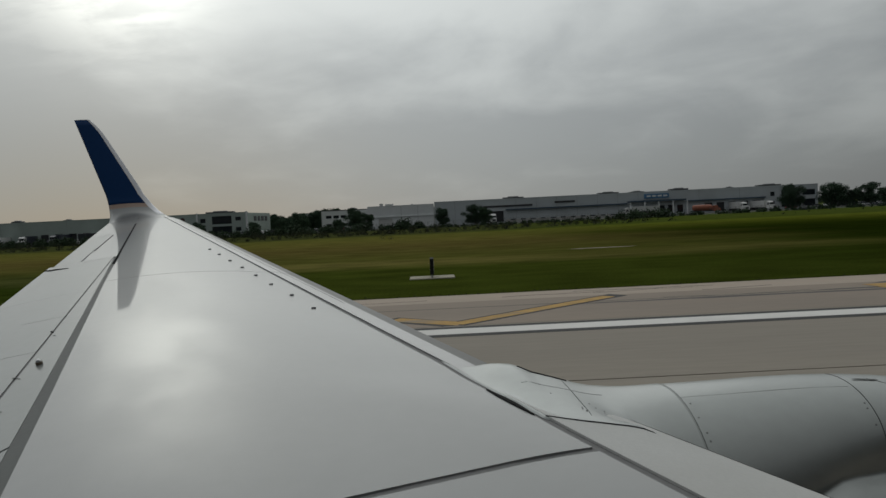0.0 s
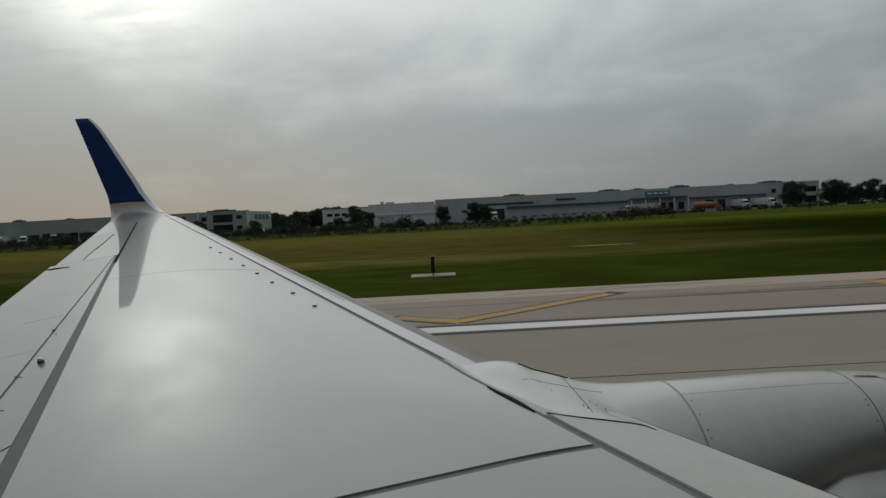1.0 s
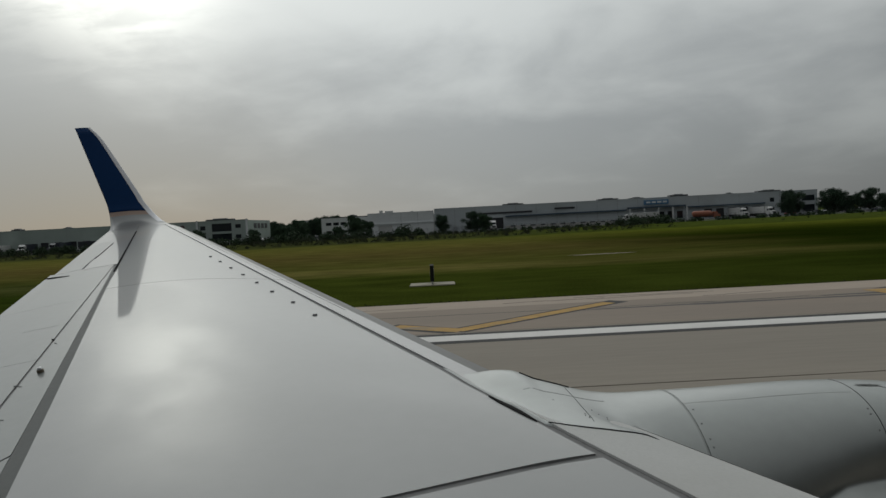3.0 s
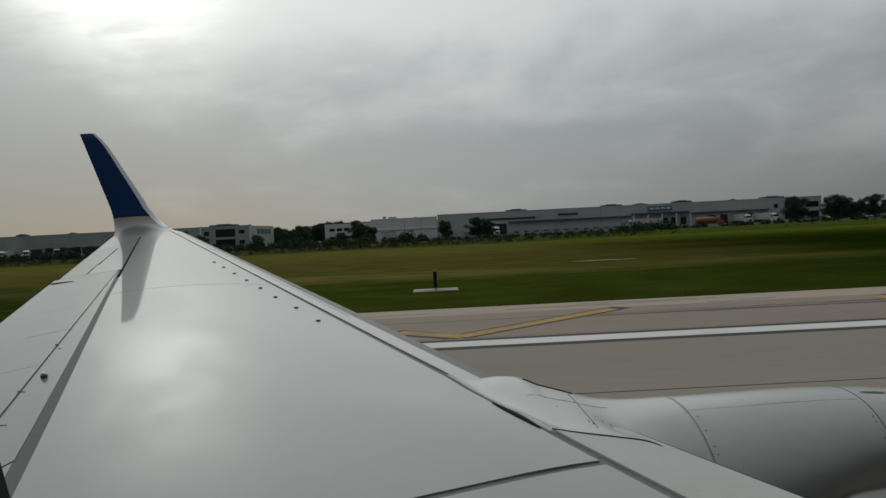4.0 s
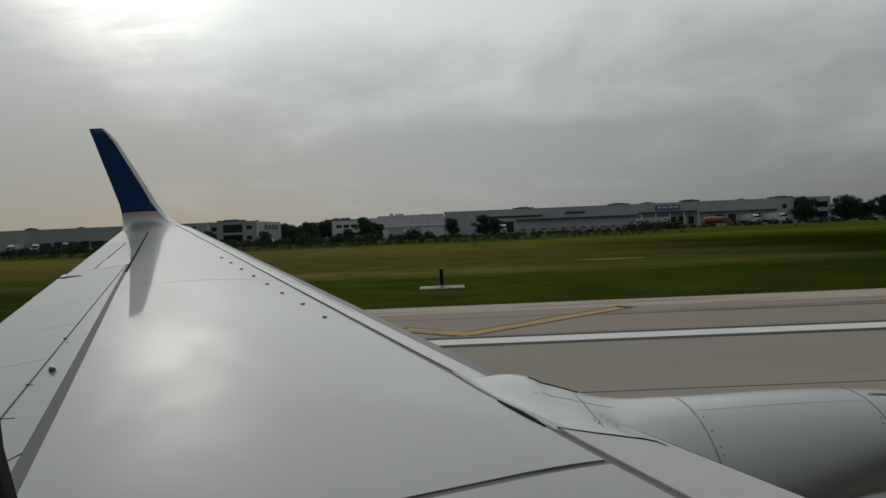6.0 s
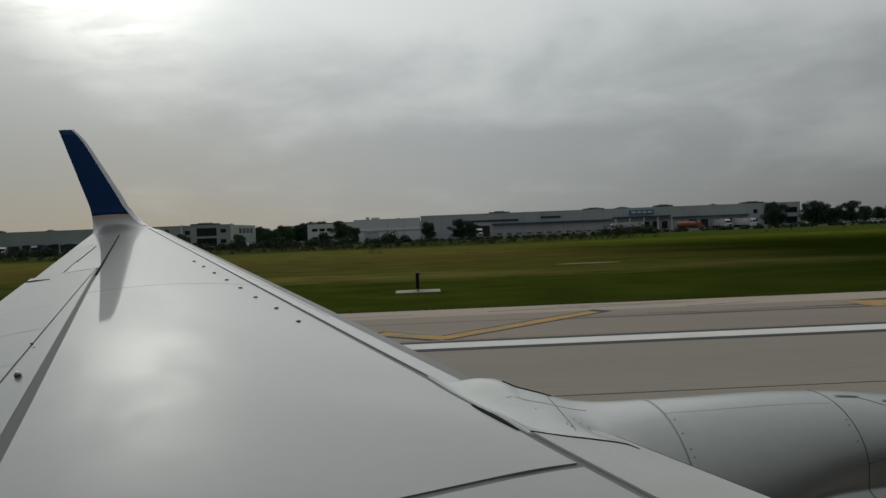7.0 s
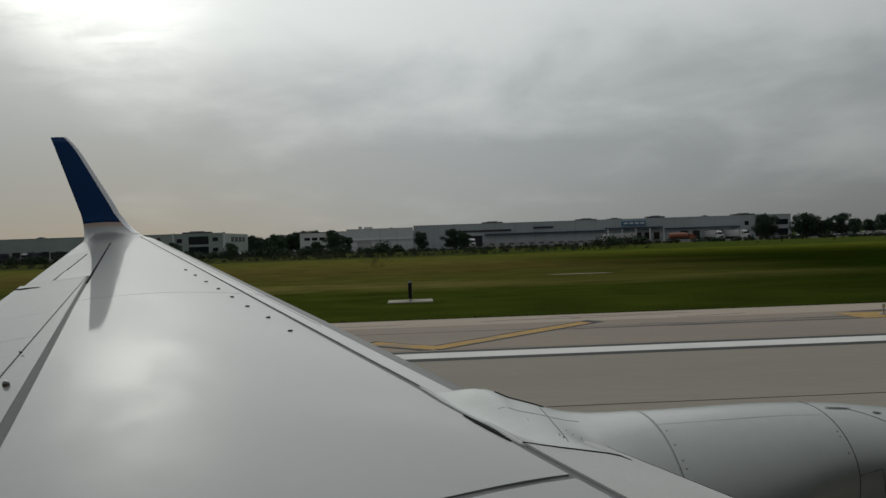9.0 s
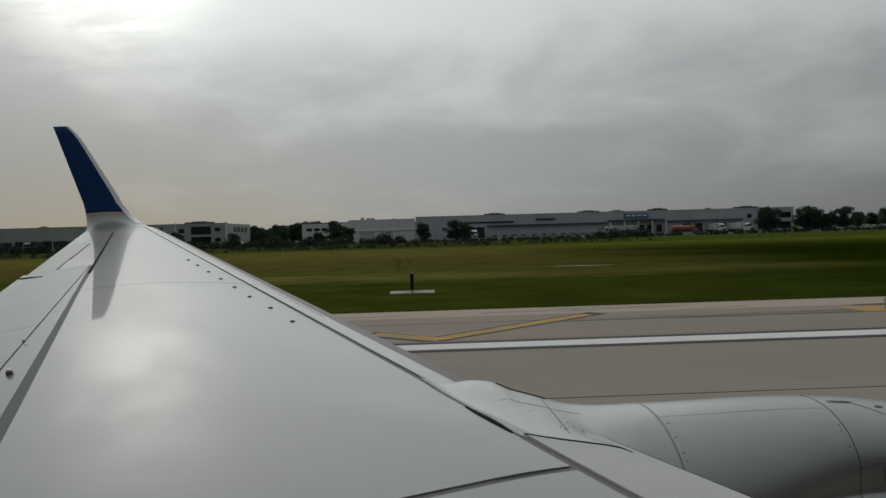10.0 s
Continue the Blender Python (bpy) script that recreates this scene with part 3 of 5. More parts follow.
def crown(c, y=9.0):
    """Drop of the upper surface at the chord fraction c; the nose is blunter inboard of the engine."""
    c = min(1.0, max(0.0, c))
    f = min(1.0, max(0.0, (4.3 - y) / 0.8))
    k = 0.4 - 0.14 * f * f * (3 - 2 * f)
    if c < k:
        return -0.055 * (1 - math.sqrt(max(0.0, 1 - ((k - c) / k) ** 2)))
    return -0.075 * (max(0.0, c - 0.4) / 0.6) ** 1.8


def skin(x, y, lift=0.0):
    """A point of the wing's upper surface."""
    ch = lead(y) - trail(y)
    return (x, y, WZ + DIHEDRAL * y + crown((lead(y) - x) / ch, y) * ch + lift)


airliner = thing("airliner", 0, 0, 0, "white jet airliner wing with a navy winglet and engine", "airliner")
airliner.matrix_world = pose(-0.04596, -0.01042, 0.00030, -0.1230, 0.7295, 3.2063)  # yaw and lean on the runway
wing = new("wing")
wing.parent = airliner
wing["label"] = "white painted swept wing with dark panel gaps"

stations = [-0.1, 0.3, 0.9, 1.5, 2.1, 2.7, 3.3, 3.9, 4.2, 4.6] + [5.0 + 0.6 * k for k in range(18)]
fracs = [0.0, 0.004, 0.012, 0.025, 0.05, 0.08, 0.12, 0.18, 0.26, 0.35, 0.45, 0.55, 0.65, 0.75, 0.85, 0.93, 1.0]


def low(c):
    return -0.055 - 0.062 * math.sin(math.pi * min(1.0, c * 1.0) ** 0.5) * (1 - 0.35 * c) - 0.02 * c


rings = []
for y in stations:
    ch, z0 = lead(y) - trail(y), WZ + DIHEDRAL * y
    ring = [(lead(y) - c * ch, y, z0 + crown(c, y) * ch) for c in fracs]
    ring += [(lead(y) - c * ch, y, z0 + low(c) * ch) for c in fracs[-2:0:-1]]
    rings.append(ring)
loft("wing_box", rings, GAP_DARK, wing, "dark structure seen in the panel gaps")


def panel(name, a, b, c, d, mat, lift=0.008, nu=14, nv=24, label="", front=None, back=None):
    """A skin panel between four (y, x) corners, standing proud of the wing box; a-b and d-c run along the span.
    front and back give x along those two edges where they bend."""
    verts, faces = [], []
    for i in range(nu + 1):
        for j in range(nv + 1):
            u, v = i / nu, j / nv
            y = (1 - u) * ((1 - v) * a[0] + v * b[0]) + u * ((1 - v) * d[0] + v * c[0])
            fx = front((1 - v) * a[0] + v * b[0]) if front else (1 - v) * a[1] + v * b[1]
            bx = back((1 - v) * d[0] + v * c[0]) if back else (1 - v) * d[1] + v * c[1]
            x = (1 - u) * fx + u * bx
            verts.append(skin(x, y, lift))
    w = nv + 1
    for i in range(nu):
        for j in range(nv):
            faces.append((i * w + j, i * w + j + 1, (i + 1) * w + j + 1, (i + 1) * w + j))
    rim = [j for j in range(w)] + [i * w + nv for i in range(1, nu + 1)] + [nu * w + j for j in range(nv - 1, -1, -1)] + [i * w for i in range(nu - 1, 0, -1)]
    n = len(rim)
    for k in range(n):
        p, q, o = verts[rim[k]], verts[rim[(k + 1) % n]], len(verts)
        drop = lift + 0.004
        verts += [p, (p[0], p[1], p[2] - drop), (q[0], q[1], q[2] - drop), q]
        faces.append((o, o + 1, o + 2, o + 3))
    ob = mesh_object(name, verts, faces, mat, wing, label, True)
    return ob


SLAT_KNOTS = [(0.0, 2.31), (2.62, 1.042), (2.896, 0.908), (3.235, 0.747), (3.697, 0.551), (4.4, 0.288), (5.2, -0.105)]


def slat_line(y):
    if y >= 5.2:
        return 0.91 - 0.4835 * (y - 3.1)
    for (ya, xa), (yb, xb) in zip(SLAT_KNOTS, SLAT_KNOTS[1:]):
        if y <= yb:
            return xa + (xb - xa) * (y - ya) / (yb - ya)


def band_line(y):
    return -1.87 - 0.3145 * (y - 3.49)


def hinge_line(y):
    return -2.925 - 0.262 * (y - 6.08)


g = 0.036
def between_two(y):
    """The slat joint narrows outboard."""
    return 1.0 - 0.55 * min(1.0, max(0.0, (y - 4.5) / 6.0))


def skin_front(y):
    return slat_line(y) - g * between_two(y)


def slat_back(y):
    return slat_line(y) + g * between_two(y) * 0.8


panel("main_skin", (2.998, 0), (7.990, 0), (7.990, band_line(7.990)), (2.245, band_line(2.245)), WING_WHITE, nu=20, nv=40, front=skin_front)
panel("main_skin", (8.002, 0), (15.25, 0), (15.25, band_line(15.25) + 0.09), (8.002, band_line(8.002)), WING_WHITE, nu=16, nv=40, front=skin_front)
panel("root_skin", (0.02, 0), (2.955, 0), (2.202, band_line(2.202)), (0.02, band_line(0.02)), WING_WHITE, nv=30, front=skin_front)
# grey sealant band, wide inboard, closing to a hair line outboard
panel("sealant_band", (0.02, band_line(0.02) + 0.02), (9.7, band_line(9.7) + 0.006), (9.7, band_line(9.7) - 0.036), (0.02, band_line(0.02) - 0.11), SEAL_GREY, 0.0065, 3, 30, "grey sealant band")
# spoilers, flaps and aileron
panel("spoiler", (0.02, band_line(0.02) - 0.095), (3.55, band_line(3.55) - 0.085), (3.20, hinge_line(3.20) + 0.012), (0.02, hinge_line(0.02) + 0.012), FLAP_GREY)
panel("spoiler", (3.575, band_line(3.575) - 0.085), (9.866, band_line(9.866) - 0.035), (9.866, hinge_line(9.866) + 0.008), (3.225, hinge_line(3.225) + 0.012), FLAP_GREY)
panel("flap", (0.02, hinge_line(0.02) - 0.012), (5.402, hinge_line(5.402) - 0.012), (5.392, trail(5.392)), (0.02, trail(0.02)), FLAP_GREY, 0.006)
panel("flap", (5.409, hinge_line(5.409) - 0.012), (7.608, hinge_line(7.608) - 0.01), (7.66, trail(7.66) - 0.05), (5.399, trail(5.399) - 0.05), FLAP_GREY, 0.006)
panel("flap", (7.613, hinge_line(7.613) - 0.01), (9.909, hinge_line(9.909) - 0.006), (10.097, trail(10.097) - 0.05), (7.665, trail(7.665) - 0.05), FLAP_GREY, 0.006)
panel("outboard_skin", (9.8665, band_line(9.87) - 0.005), (15.25, band_line(15.25) + 0.07), (15.25, -5.78), (9.91, -4.36), WING_WHITE)
panel("aileron", (10.010, -4.43), (13.0, -5.115 - 0.02), (13.0, trail(13.0)), (10.10, trail(10.10)), FLAP_GREY, 0.006)
panel("outboard_skin", (13.01, -5.135), (15.25, -5.79), (15.25, trail(15.25)), (13.01, trail(13.01)), WING_WHITE, 0.007)
# slats with a bare metal nose, the ground's dark reflection painted into its colour
joints = [4.12, 8.05, 11.65, 15.2]
for y0, y1 in zip(joints, joints[1:]):
    panel("slat", (y0 + 0.01, lead(y0) - 0.074 * (lead(y0) - trail(y0))), (y1 - 0.01, lead(y1) - 0.074 * (lead(y1) - trail(y1))), (y1 - 0.01, 0), (y0 + 0.01, 0), SLAT_WHITE, 0.010, 10, 26, "pale painted slat", back=slat_back)
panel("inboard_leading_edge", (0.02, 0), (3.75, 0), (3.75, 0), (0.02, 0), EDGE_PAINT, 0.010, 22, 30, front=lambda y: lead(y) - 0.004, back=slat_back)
# the rounded nose under the inboard leading edge
rr = []
for k in range(21):
    y = 0.02 + 3.98 * k / 20
    ch, z0 = lead(y) - trail(y), WZ + DIHEDRAL * y
    ring = [(lead(y) - c * ch + 0.004, y, z0 + crown(c, y) * ch + 0.011) for c in (0.03, 0.018, 0.010, 0.005, 0.002, 0.0)]
    ring += [(lead(y) - c * ch + 0.004, y, z0 + low(c) * ch) for c in (0.001, 0.004, 0.01, 0.02, 0.04)]
    rr.append(ring)
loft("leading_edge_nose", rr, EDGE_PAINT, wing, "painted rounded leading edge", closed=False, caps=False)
for y0, y1 in zip(joints, joints[1:]):
    rr = []
    for k in range(13):
        y = y0 + 0.01 + (y1 - y0 - 0.02) * k / 12
        ch, z0 = lead(y) - trail(y), WZ + DIHEDRAL * y
        ring = [(lead(y) - c * ch + (0.008 if c < 0.01 else 0), y, z0 + crown(c) * ch + 0.006) for c in (0.078, 0.062, 0.046, 0.030, 0.018, 0.010, 0.004, 0.0)]
        ring += [(lead(y) - c * ch + 0.006, y, z0 + low(c) * ch - 0.006) for c in (0.002, 0.008, 0.02, 0.04)]
        rr.append(ring)
    loft("slat_nose", rr, NOSE_GREY, wing, "bare metal leading edge with its dark ground reflection painted in", closed=False, caps=False)



def skin_line(x0, y0, x1, y1, wa, wb, mat, label, n=14):
    """A dark joint laid along the upper skin, its half width running from wa to wb."""
    rr = []
    for k in range(n + 1):
        f = k / n
        x, y, w = x0 + (x1 - x0) * f, y0 + (y1 - y0) * f, wa + (wb - wa) * f
        rr.append([skin(x + c, y, z) for c, z in ((-w, 0.004), (-w, 0.0115), (w, 0.0115), (w, 0.004))])
    return loft("joint_seal", rr, mat, wing, label, smooth=False)


skin_line(band_line(14.05) + 0.066, 14.05, band_line(9.2) + 0.002, 9.2, 0.013, 0.018, DULL_BLACK, "black joint seal")
skin_line(-5.01, 12.63, -4.60, 10.87, 0.010, 0.008, DULL_BLACK, "black joint seal")
skin_line(-4.415, 9.60, -4.77, 9.82, 0.006, 0.075, DULL_BLACK, "dark notch between flap and aileron")
# hair line along the slats
skin_line(slat_line(14.6) + 0.085, 14.6, slat_line(6.4) + 0.17, 6.4, 0.002, 0.003, SEAL_GREY, "thin grey joint on the slat", 30)
# vortex generators: small upright tabs on little base plates
for y, x in ((9.94, -2.635), (9.43, -2.38), (8.865, -2.11), (8.325, -1.845), (7.775, -1.58), (7.22, -1.32), (6.66, -1.03), (6.085, -0.76)):
    p = Vector(skin(x + 0.012, y - 0.05, 0.008))
    bm = bmesh.new()
    box(bm, -0.020, 0.020, -0.015, 0.015, 0.0, 0.003)
    box(bm, -0.019, 0.019, -0.003, 0.002, 0.002, 0.011)
    bmesh.ops.transform(bm, matrix=Matrix.Translation(p) @ pose(0, 0, 0, 6, 0, 8), verts=bm.verts)
    part("vortex_generator", bm, VG_GREY, wing, "small dark vortex tab")
# small round light in a dark rim
p = Vector(skin(-2.55, 5.03, 0.008))
rr = []
for k in range(25):
    a = 2 * math.pi * k / 24
    ring = []
    for q in range(8):
        b = 2 * math.pi * q / 8
        r = 0.017 + 0.007 * math.cos(b)
        ring.append((p.x + r * math.cos(a), p.y + r * math.sin(a), p.z + 0.010 + 0.015 * math.sin(b)))
    rr.append(ring)
loft("lamp_rim", rr, LENS_BROWN, wing, "dark brown rounded lamp rim", caps=False)
bm = bmesh.new()
bmesh.ops.create_uvsphere(bm, u_segments=16, v_segments=10, radius=0.017)
bmesh.ops.translate(bm, vec=p + Vector((0.0, -0.008, 0.024)), verts=bm.verts)
part("lamp_lens", bm, BARE_METAL, wing, "small bright domed lens", True)
# latches and short seams beside the hinge line
for xa, ya, xb, yb, w, mat in ((-2.925, 5.99, -2.885, 5.94, 0.007, DULL_BLACK), (-2.615, 4.81, -2.54, 4.755, 0.004, SEAL_GREY), (-2.43, 4.18, -2.33, 4.145, 0.004, SEAL_GREY), (-2.83, 5.83, -2.80, 5.80, 0.004, SEAL_GREY)):
    rr = [[skin(x + c, y, z) for c, z in ((-w, 0.004), (-w, 0.0115), (w, 0.0115), (w, 0.004))] for x, y in ((xa, ya), ((xa + xb) / 2, (ya + yb) / 2), (xb, yb))]
    loft("latch", rr, mat, wing, "small dark latch", smooth=False)
rr = []
for k in range(9):
    x = -3.02 - 0.42 * k / 8
    rr.append([skin(x, 6.51 + c, z) for c, z in ((-0.0016, 0.002), (-0.0016, 0.0068), (0.0016, 0.0068), (0.0016, 0.002))])
loft("joint_seal", rr, SEAL_GREY, wing, "thin grey joint on the flap", smooth=False)

# ---- winglet: the wing turns up through an arc, then runs straight ----
R0, Y0, Z0 = 0.75, 15.27, WZ + DIHEDRAL * 15.27
A0, A1 = radians(6), radians(73)
path = []
for k in range(13):
    a = A0 + (A1 - A0) * k / 12
    f = k / 12
    path.append((Y0 + R0 * (math.sin(a) - math.sin(A0)), Z0 + R0 * (math.cos(A0) - math.cos(a)), a, f))
y1, z1 = path[-1][0], path[-1][1]
for k in range(1, 13):
    s = 1.84 * k / 12
    path.append((y1 + s * math.cos(A1), z1 + s * math.sin(A1), A1, 1 + k / 12))
wl = []
for y, z, a, f in path:
    if f <= 1:
        le = lead(Y0) - 0.33 * (1 - (1 - f) ** 2) - 0.60 * f
        te = trail(Y0) - 0.29 * f ** 1.1
    else:
        h = f - 1
        le = lead(Y0) - 0.93 - 1.22 * h
        te = trail(Y0) - 0.29 - 0.82 * h
        if h > 0.9:
            le -= 0.10 * ((h - 0.9) / 0.1) ** 2
    wl.append((y, z, a, le, te))


for _ in range(2):
    wl = [wl[0]] + [(*b[:3], (a[3] + 2 * b[3] + c[3]) / 4, b[4]) for a, b, c in zip(wl, wl[1:], wl[2:])] + [wl[-1]]


def winglet_ring(y, z, a, le, te):
    ch = le - te
    n = Vector((0, -math.sin(a), math.cos(a)))
    ring = []
    for c in fracs:
        o = n * (crown(c) * ch * (1.0 - 0.3 * (a - A0) / (A1 - A0)) + 0.006)
        ring.append((le - c * ch, y + o.y, z + o.z))
    for c in fracs[-2:0:-1]:
        o = n * (low(c) * ch * 0.85)
        ring.append((le - c * ch, y + o.y, z + o.z))
    return ring


all_rings = [winglet_ring(*w) for w in wl]
i_gold = next(i for i, w in enumerate(wl) if w[1] > Z0 + 0.27) - 1
low_gold = [tuple(Vector(p).lerp(Vector(q), 0.45)) for p, q in zip(all_rings[i_gold], all_rings[i_gold + 1])]
winglet = loft("winglet", all_rings[: i_gold + 1] + [low_gold], WING_WHITE, airliner, "blended navy winglet with a gold line", caps=False)
loft("gold_line", [low_gold] + all_rings[i_gold + 1: i_gold + 3], GOLD, winglet, "thin gold stripe", caps=False)
loft("winglet_blade", all_rings[i_gold + 2:], NAVY, winglet, "navy blue upper blade")
edge_rings = []
for w in wl[4:]:
    r = winglet_ring(*w)
    edge_rings.append([tuple(Vector(q) + Vector((0.010 if q is not r[6] else -0.01, -0.008, 0.0))) for q in (r[6], r[5], r[4], r[3], r[2], r[1], r[0], r[-1], r[-2], r[-3], r[-4])])
loft("winglet_edge", edge_rings, EDGE_WHITE, winglet, "bright polished leading edge", closed=False, caps=False)

# ---- engine: cowl, strut fairing, seams and rivets ----
engine = new("engine")
engine.parent = airliner
engine["label"] = "pale grey engine cowl under the wing"
EY = 4.0


def between(table, x):
    """Values read off a table of (x, value, ...) rows, straight from row to row."""
    if x <= table[0][0]:
        return table[0][1:]
    for p, q in zip(table, table[1:]):
        if x <= q[0]:
            f = (x - p[0]) / (q[0] - p[0])
            return tuple(u + (v - u) * f for u, v in zip(p[1:], q[1:]))
    return table[-1][1:]


# station, height of the crown, half width and depth of the rounded shoulder
SHOULDER_ROWS = [(-1.2, 1.95, 0.50, 0.40), (0.2, 2.25, 0.72, 0.62), (0.9, 2.52, 0.76, 0.66), (1.2, 2.590, 0.72, 0.62), (1.60, 2.603, 0.68, 0.58), (1.85, 2.610, 0.63, 0.56),
                 (2.15, 2.620, 0.56, 0.46), (2.4, 2.623, 0.49, 0.37), (2.65, 2.617, 0.44, 0.31), (2.9, 2.598, 0.43, 0.305), (3.2, 2.560, 0.43, 0.305), (3.6, 2.49, 0.43, 0.305), (4.2, 2.36, 0.43, 0.30)]
CREASE = 2.190


def smooth(t):
    t = min(1.0, max(0.0, t))
    return t * t * (3 - 2 * t)


def crown_z(x, y):
    """Height of the cowl's upper surface."""
    top, a, d = between(SHOULDER_ROWS, x)
    u = min(0.995, abs(y - EY) / a)
    return top - d * (1 - math.sqrt(1 - u * u))


def half_section(x):
    """The cowl's outline at x, from the crown down the inboard side: rounded shoulder, crease, full lower half."""
    top, a, d = between(SHOULDER_ROWS, x)
    pts = []
    for k in range(19):
        v = math.pi / 2 * k / 18
        pts.append((-a * math.sin(v), top - d * (1 - math.cos(v))))
    foot = min(top - d, CREASE + 0.03)
    out = smooth((x - 1.3) / 0.7)
    for dy, dz in ((0.004, -0.012), (0.005, -0.028), (-0.010, -0.042), (-0.05, -0.058), (-0.11, -0.09), (-0.18, -0.15), (-0.24, -0.28), (-0.26, -0.5), (-0.22, -0.95), (-0.08, -1.32), (0.18, -1.47)):
        pts.append((-a + dy * (out if dy < 0 else 1.0), foot + dz))
    pts.append((0.0, foot - 1.49))
    return pts


def cowl_ring(x, shrink=1.0):
    half = half_section(x)
    ring = [(dy, z) for dy, z in half] + [(-dy, z) for dy, z in half[-2:0:-1]]
    return [(x, EY + dy * shrink, 1.62 + (z - 1.62) * shrink) for dy, z in ring]


cowl_rings = [cowl_ring(-1.2, 0.75), cowl_ring(-0.6, 0.85), cowl_ring(0.0, 0.95)] + [cowl_ring(0.4 + 0.1 * k) for k in range(30)]
cowl_rings += [cowl_ring(3.5, 0.985), cowl_ring(3.75, 0.95), cowl_ring(3.95, 0.90), cowl_ring(4.06, 0.84), cowl_ring(4.05, 0.79), cowl_ring(3.9, 0.76), cowl_ring(3.3, 0.74)]
cowl = loft("cowl", cowl_rings, COWL_GREY, engine)
bm = bmesh.new()
tube(bm, (3.28, EY, 1.6), (3.34, EY, 1.6), 0.62, 0.62, 40)
part("fan_face", bm, DARK_STEEL, engine, "dark fan face")


def bead(name, pts, r, mat, label="", parent=None):
    """A thin cord through the points."""
    rr = []
    for k, p in enumerate(pts):
        d = (pts[min(k + 1, len(pts) - 1)] - pts[max(k - 1, 0)]).normalized()
        u = Vector((0.0, -0.6, 0.8))
        v = d.cross(u).normalized()
        u = v.cross(d).normalized()
        rr.append([tuple(p + r * (math.cos(a) * u + math.sin(a) * v)) for a in (0, 1.05, 2.1, 3.14, 4.19, 5.24)])
    return loft(name, rr, mat, parent or engine, label)


def ring_seam(x, last, r):
    """A joint round the cowl at x, from just past the crown to the given point of the half outline."""
    top, a, d = between(SHOULDER_ROWS, x)
    pts = [Vector((x, EY + 0.22 * a * (1 - k / 4), crown_z(x, EY + 0.22 * a * (1 - k / 4)))) for k in range(4)]
    pts += [Vector((x, EY + dy, z)) for dy, z in half_section(x)[:last]]
    bead("seam", pts, r, LINE_DARK)


def rivet(p, n, r=0.0060):
    bm = bmesh.new()
    tube(bm, p - n * 0.003, p + n * 0.0018, r, r * 0.85, 8)
    part("rivet", bm, GAP_DARK, engine)


ring_seam(1.57, 20, 0.0024)
ring_seam(2.60, 27, 0.0026)
rng = random.Random(3)
for x, ks in ((1.57, (4, 6, 8, 9, 11, 12, 14)), (2.60, (5, 8, 9, 12))):
    for k in ks:
        for side in ((-1, 1) if x < 2 else (-1,)):
            if rng.random() < 0.2:
                continue
            xs = x + 0.030 * side + rng.uniform(-0.004, 0.004)
            h = half_section(xs)
            f = rng.uniform(0, 0.8)
            y = EY + h[k][0] + (h[k + 1][0] - h[k][0]) * f
            z = h[k][1] + (h[k + 1][1] - h[k][1]) * f
            n = Vector((0, -(h[k][1] - h[k + 1][1]), h[k][0] - h[k + 1][0])).normalized()
            rivet(Vector((xs, y, z)), n)
# soft joint that runs along the crown, the oval latches and the stepped panel ahead of the forward ring
bead("seam", [Vector((1.22 + 0.05 * k, EY - 0.165, crown_z(1.22 + 0.05 * k, EY - 0.165))) for k in range(28)], 0.0010, COWL_GREY)
step = [(2.76 + 0.03 * k, EY - 0.05 - 0.028 * k) for k in range(6)] + [(2.94 + 0.05 * k, EY - 0.215) for k in range(10)]
bead("seam", [Vector((x, y, crown_z(x, y))) for x, y in step], 0.0022, SEAL_GREY)
for x, y, w in ((2.735, EY - 0.075, 0.085), (2.955, EY - 0.12, 0.028)):
    vs = [(x + w * math.cos(2 * math.pi * k / 16), y + 0.011 * math.sin(2 * math.pi * k / 16)) for k in range(16)]
    mesh_object("latch", [(px, py, crown_z(px, py) + 0.004) for px, py in vs], [tuple(range(16))], SEAL_GREY, engine, "dark oval latch")


def side_point(x, z):
    """The cowl's inboard side at x and the height z."""
    h = half_section(x)
    for (ya, za), (yb, zb) in zip(h, h[1:]):
        if za >= z >= zb and za > zb:
            return Vector((x, EY + ya + (yb - ya) * (za - z) / (za - zb), z))
    return Vector((x, EY + h[18][0], z))


door = [side_point(2.605 + 0.028 * k, 2.330 + 0.005 * k) for k in range(6)]
door += [side_point(2.747 + 0.004 * k, 2.35 - 0.035 * k) for k in range(1, 5)]
bead("seam", door, 0.0024, LINE_DARK)

# strut fairing: it rises from the slat joint, bulges over the leading edge and melts into the cowl
RIDGE = [(0.30, 2.745), (0.485, 2.758), (0.587, 2.757), (0.655, 2.752), (0.70, 2.738), (0.774, 2.703), (0.877, 2.673), (0.963, 2.653), (1.102, 2.625), (1.25, 2.598), (1.6, 2.585)]
FOOT = [(0.70, 3.392), (0.786, 3.362), (0.893, 3.338), (1.034, 3.332), (1.123, 3.341), (1.179, 3.336), (1.242, 3.258), (1.6, 3.25)]
FRONT_X, CREST = 1.568, 4.1


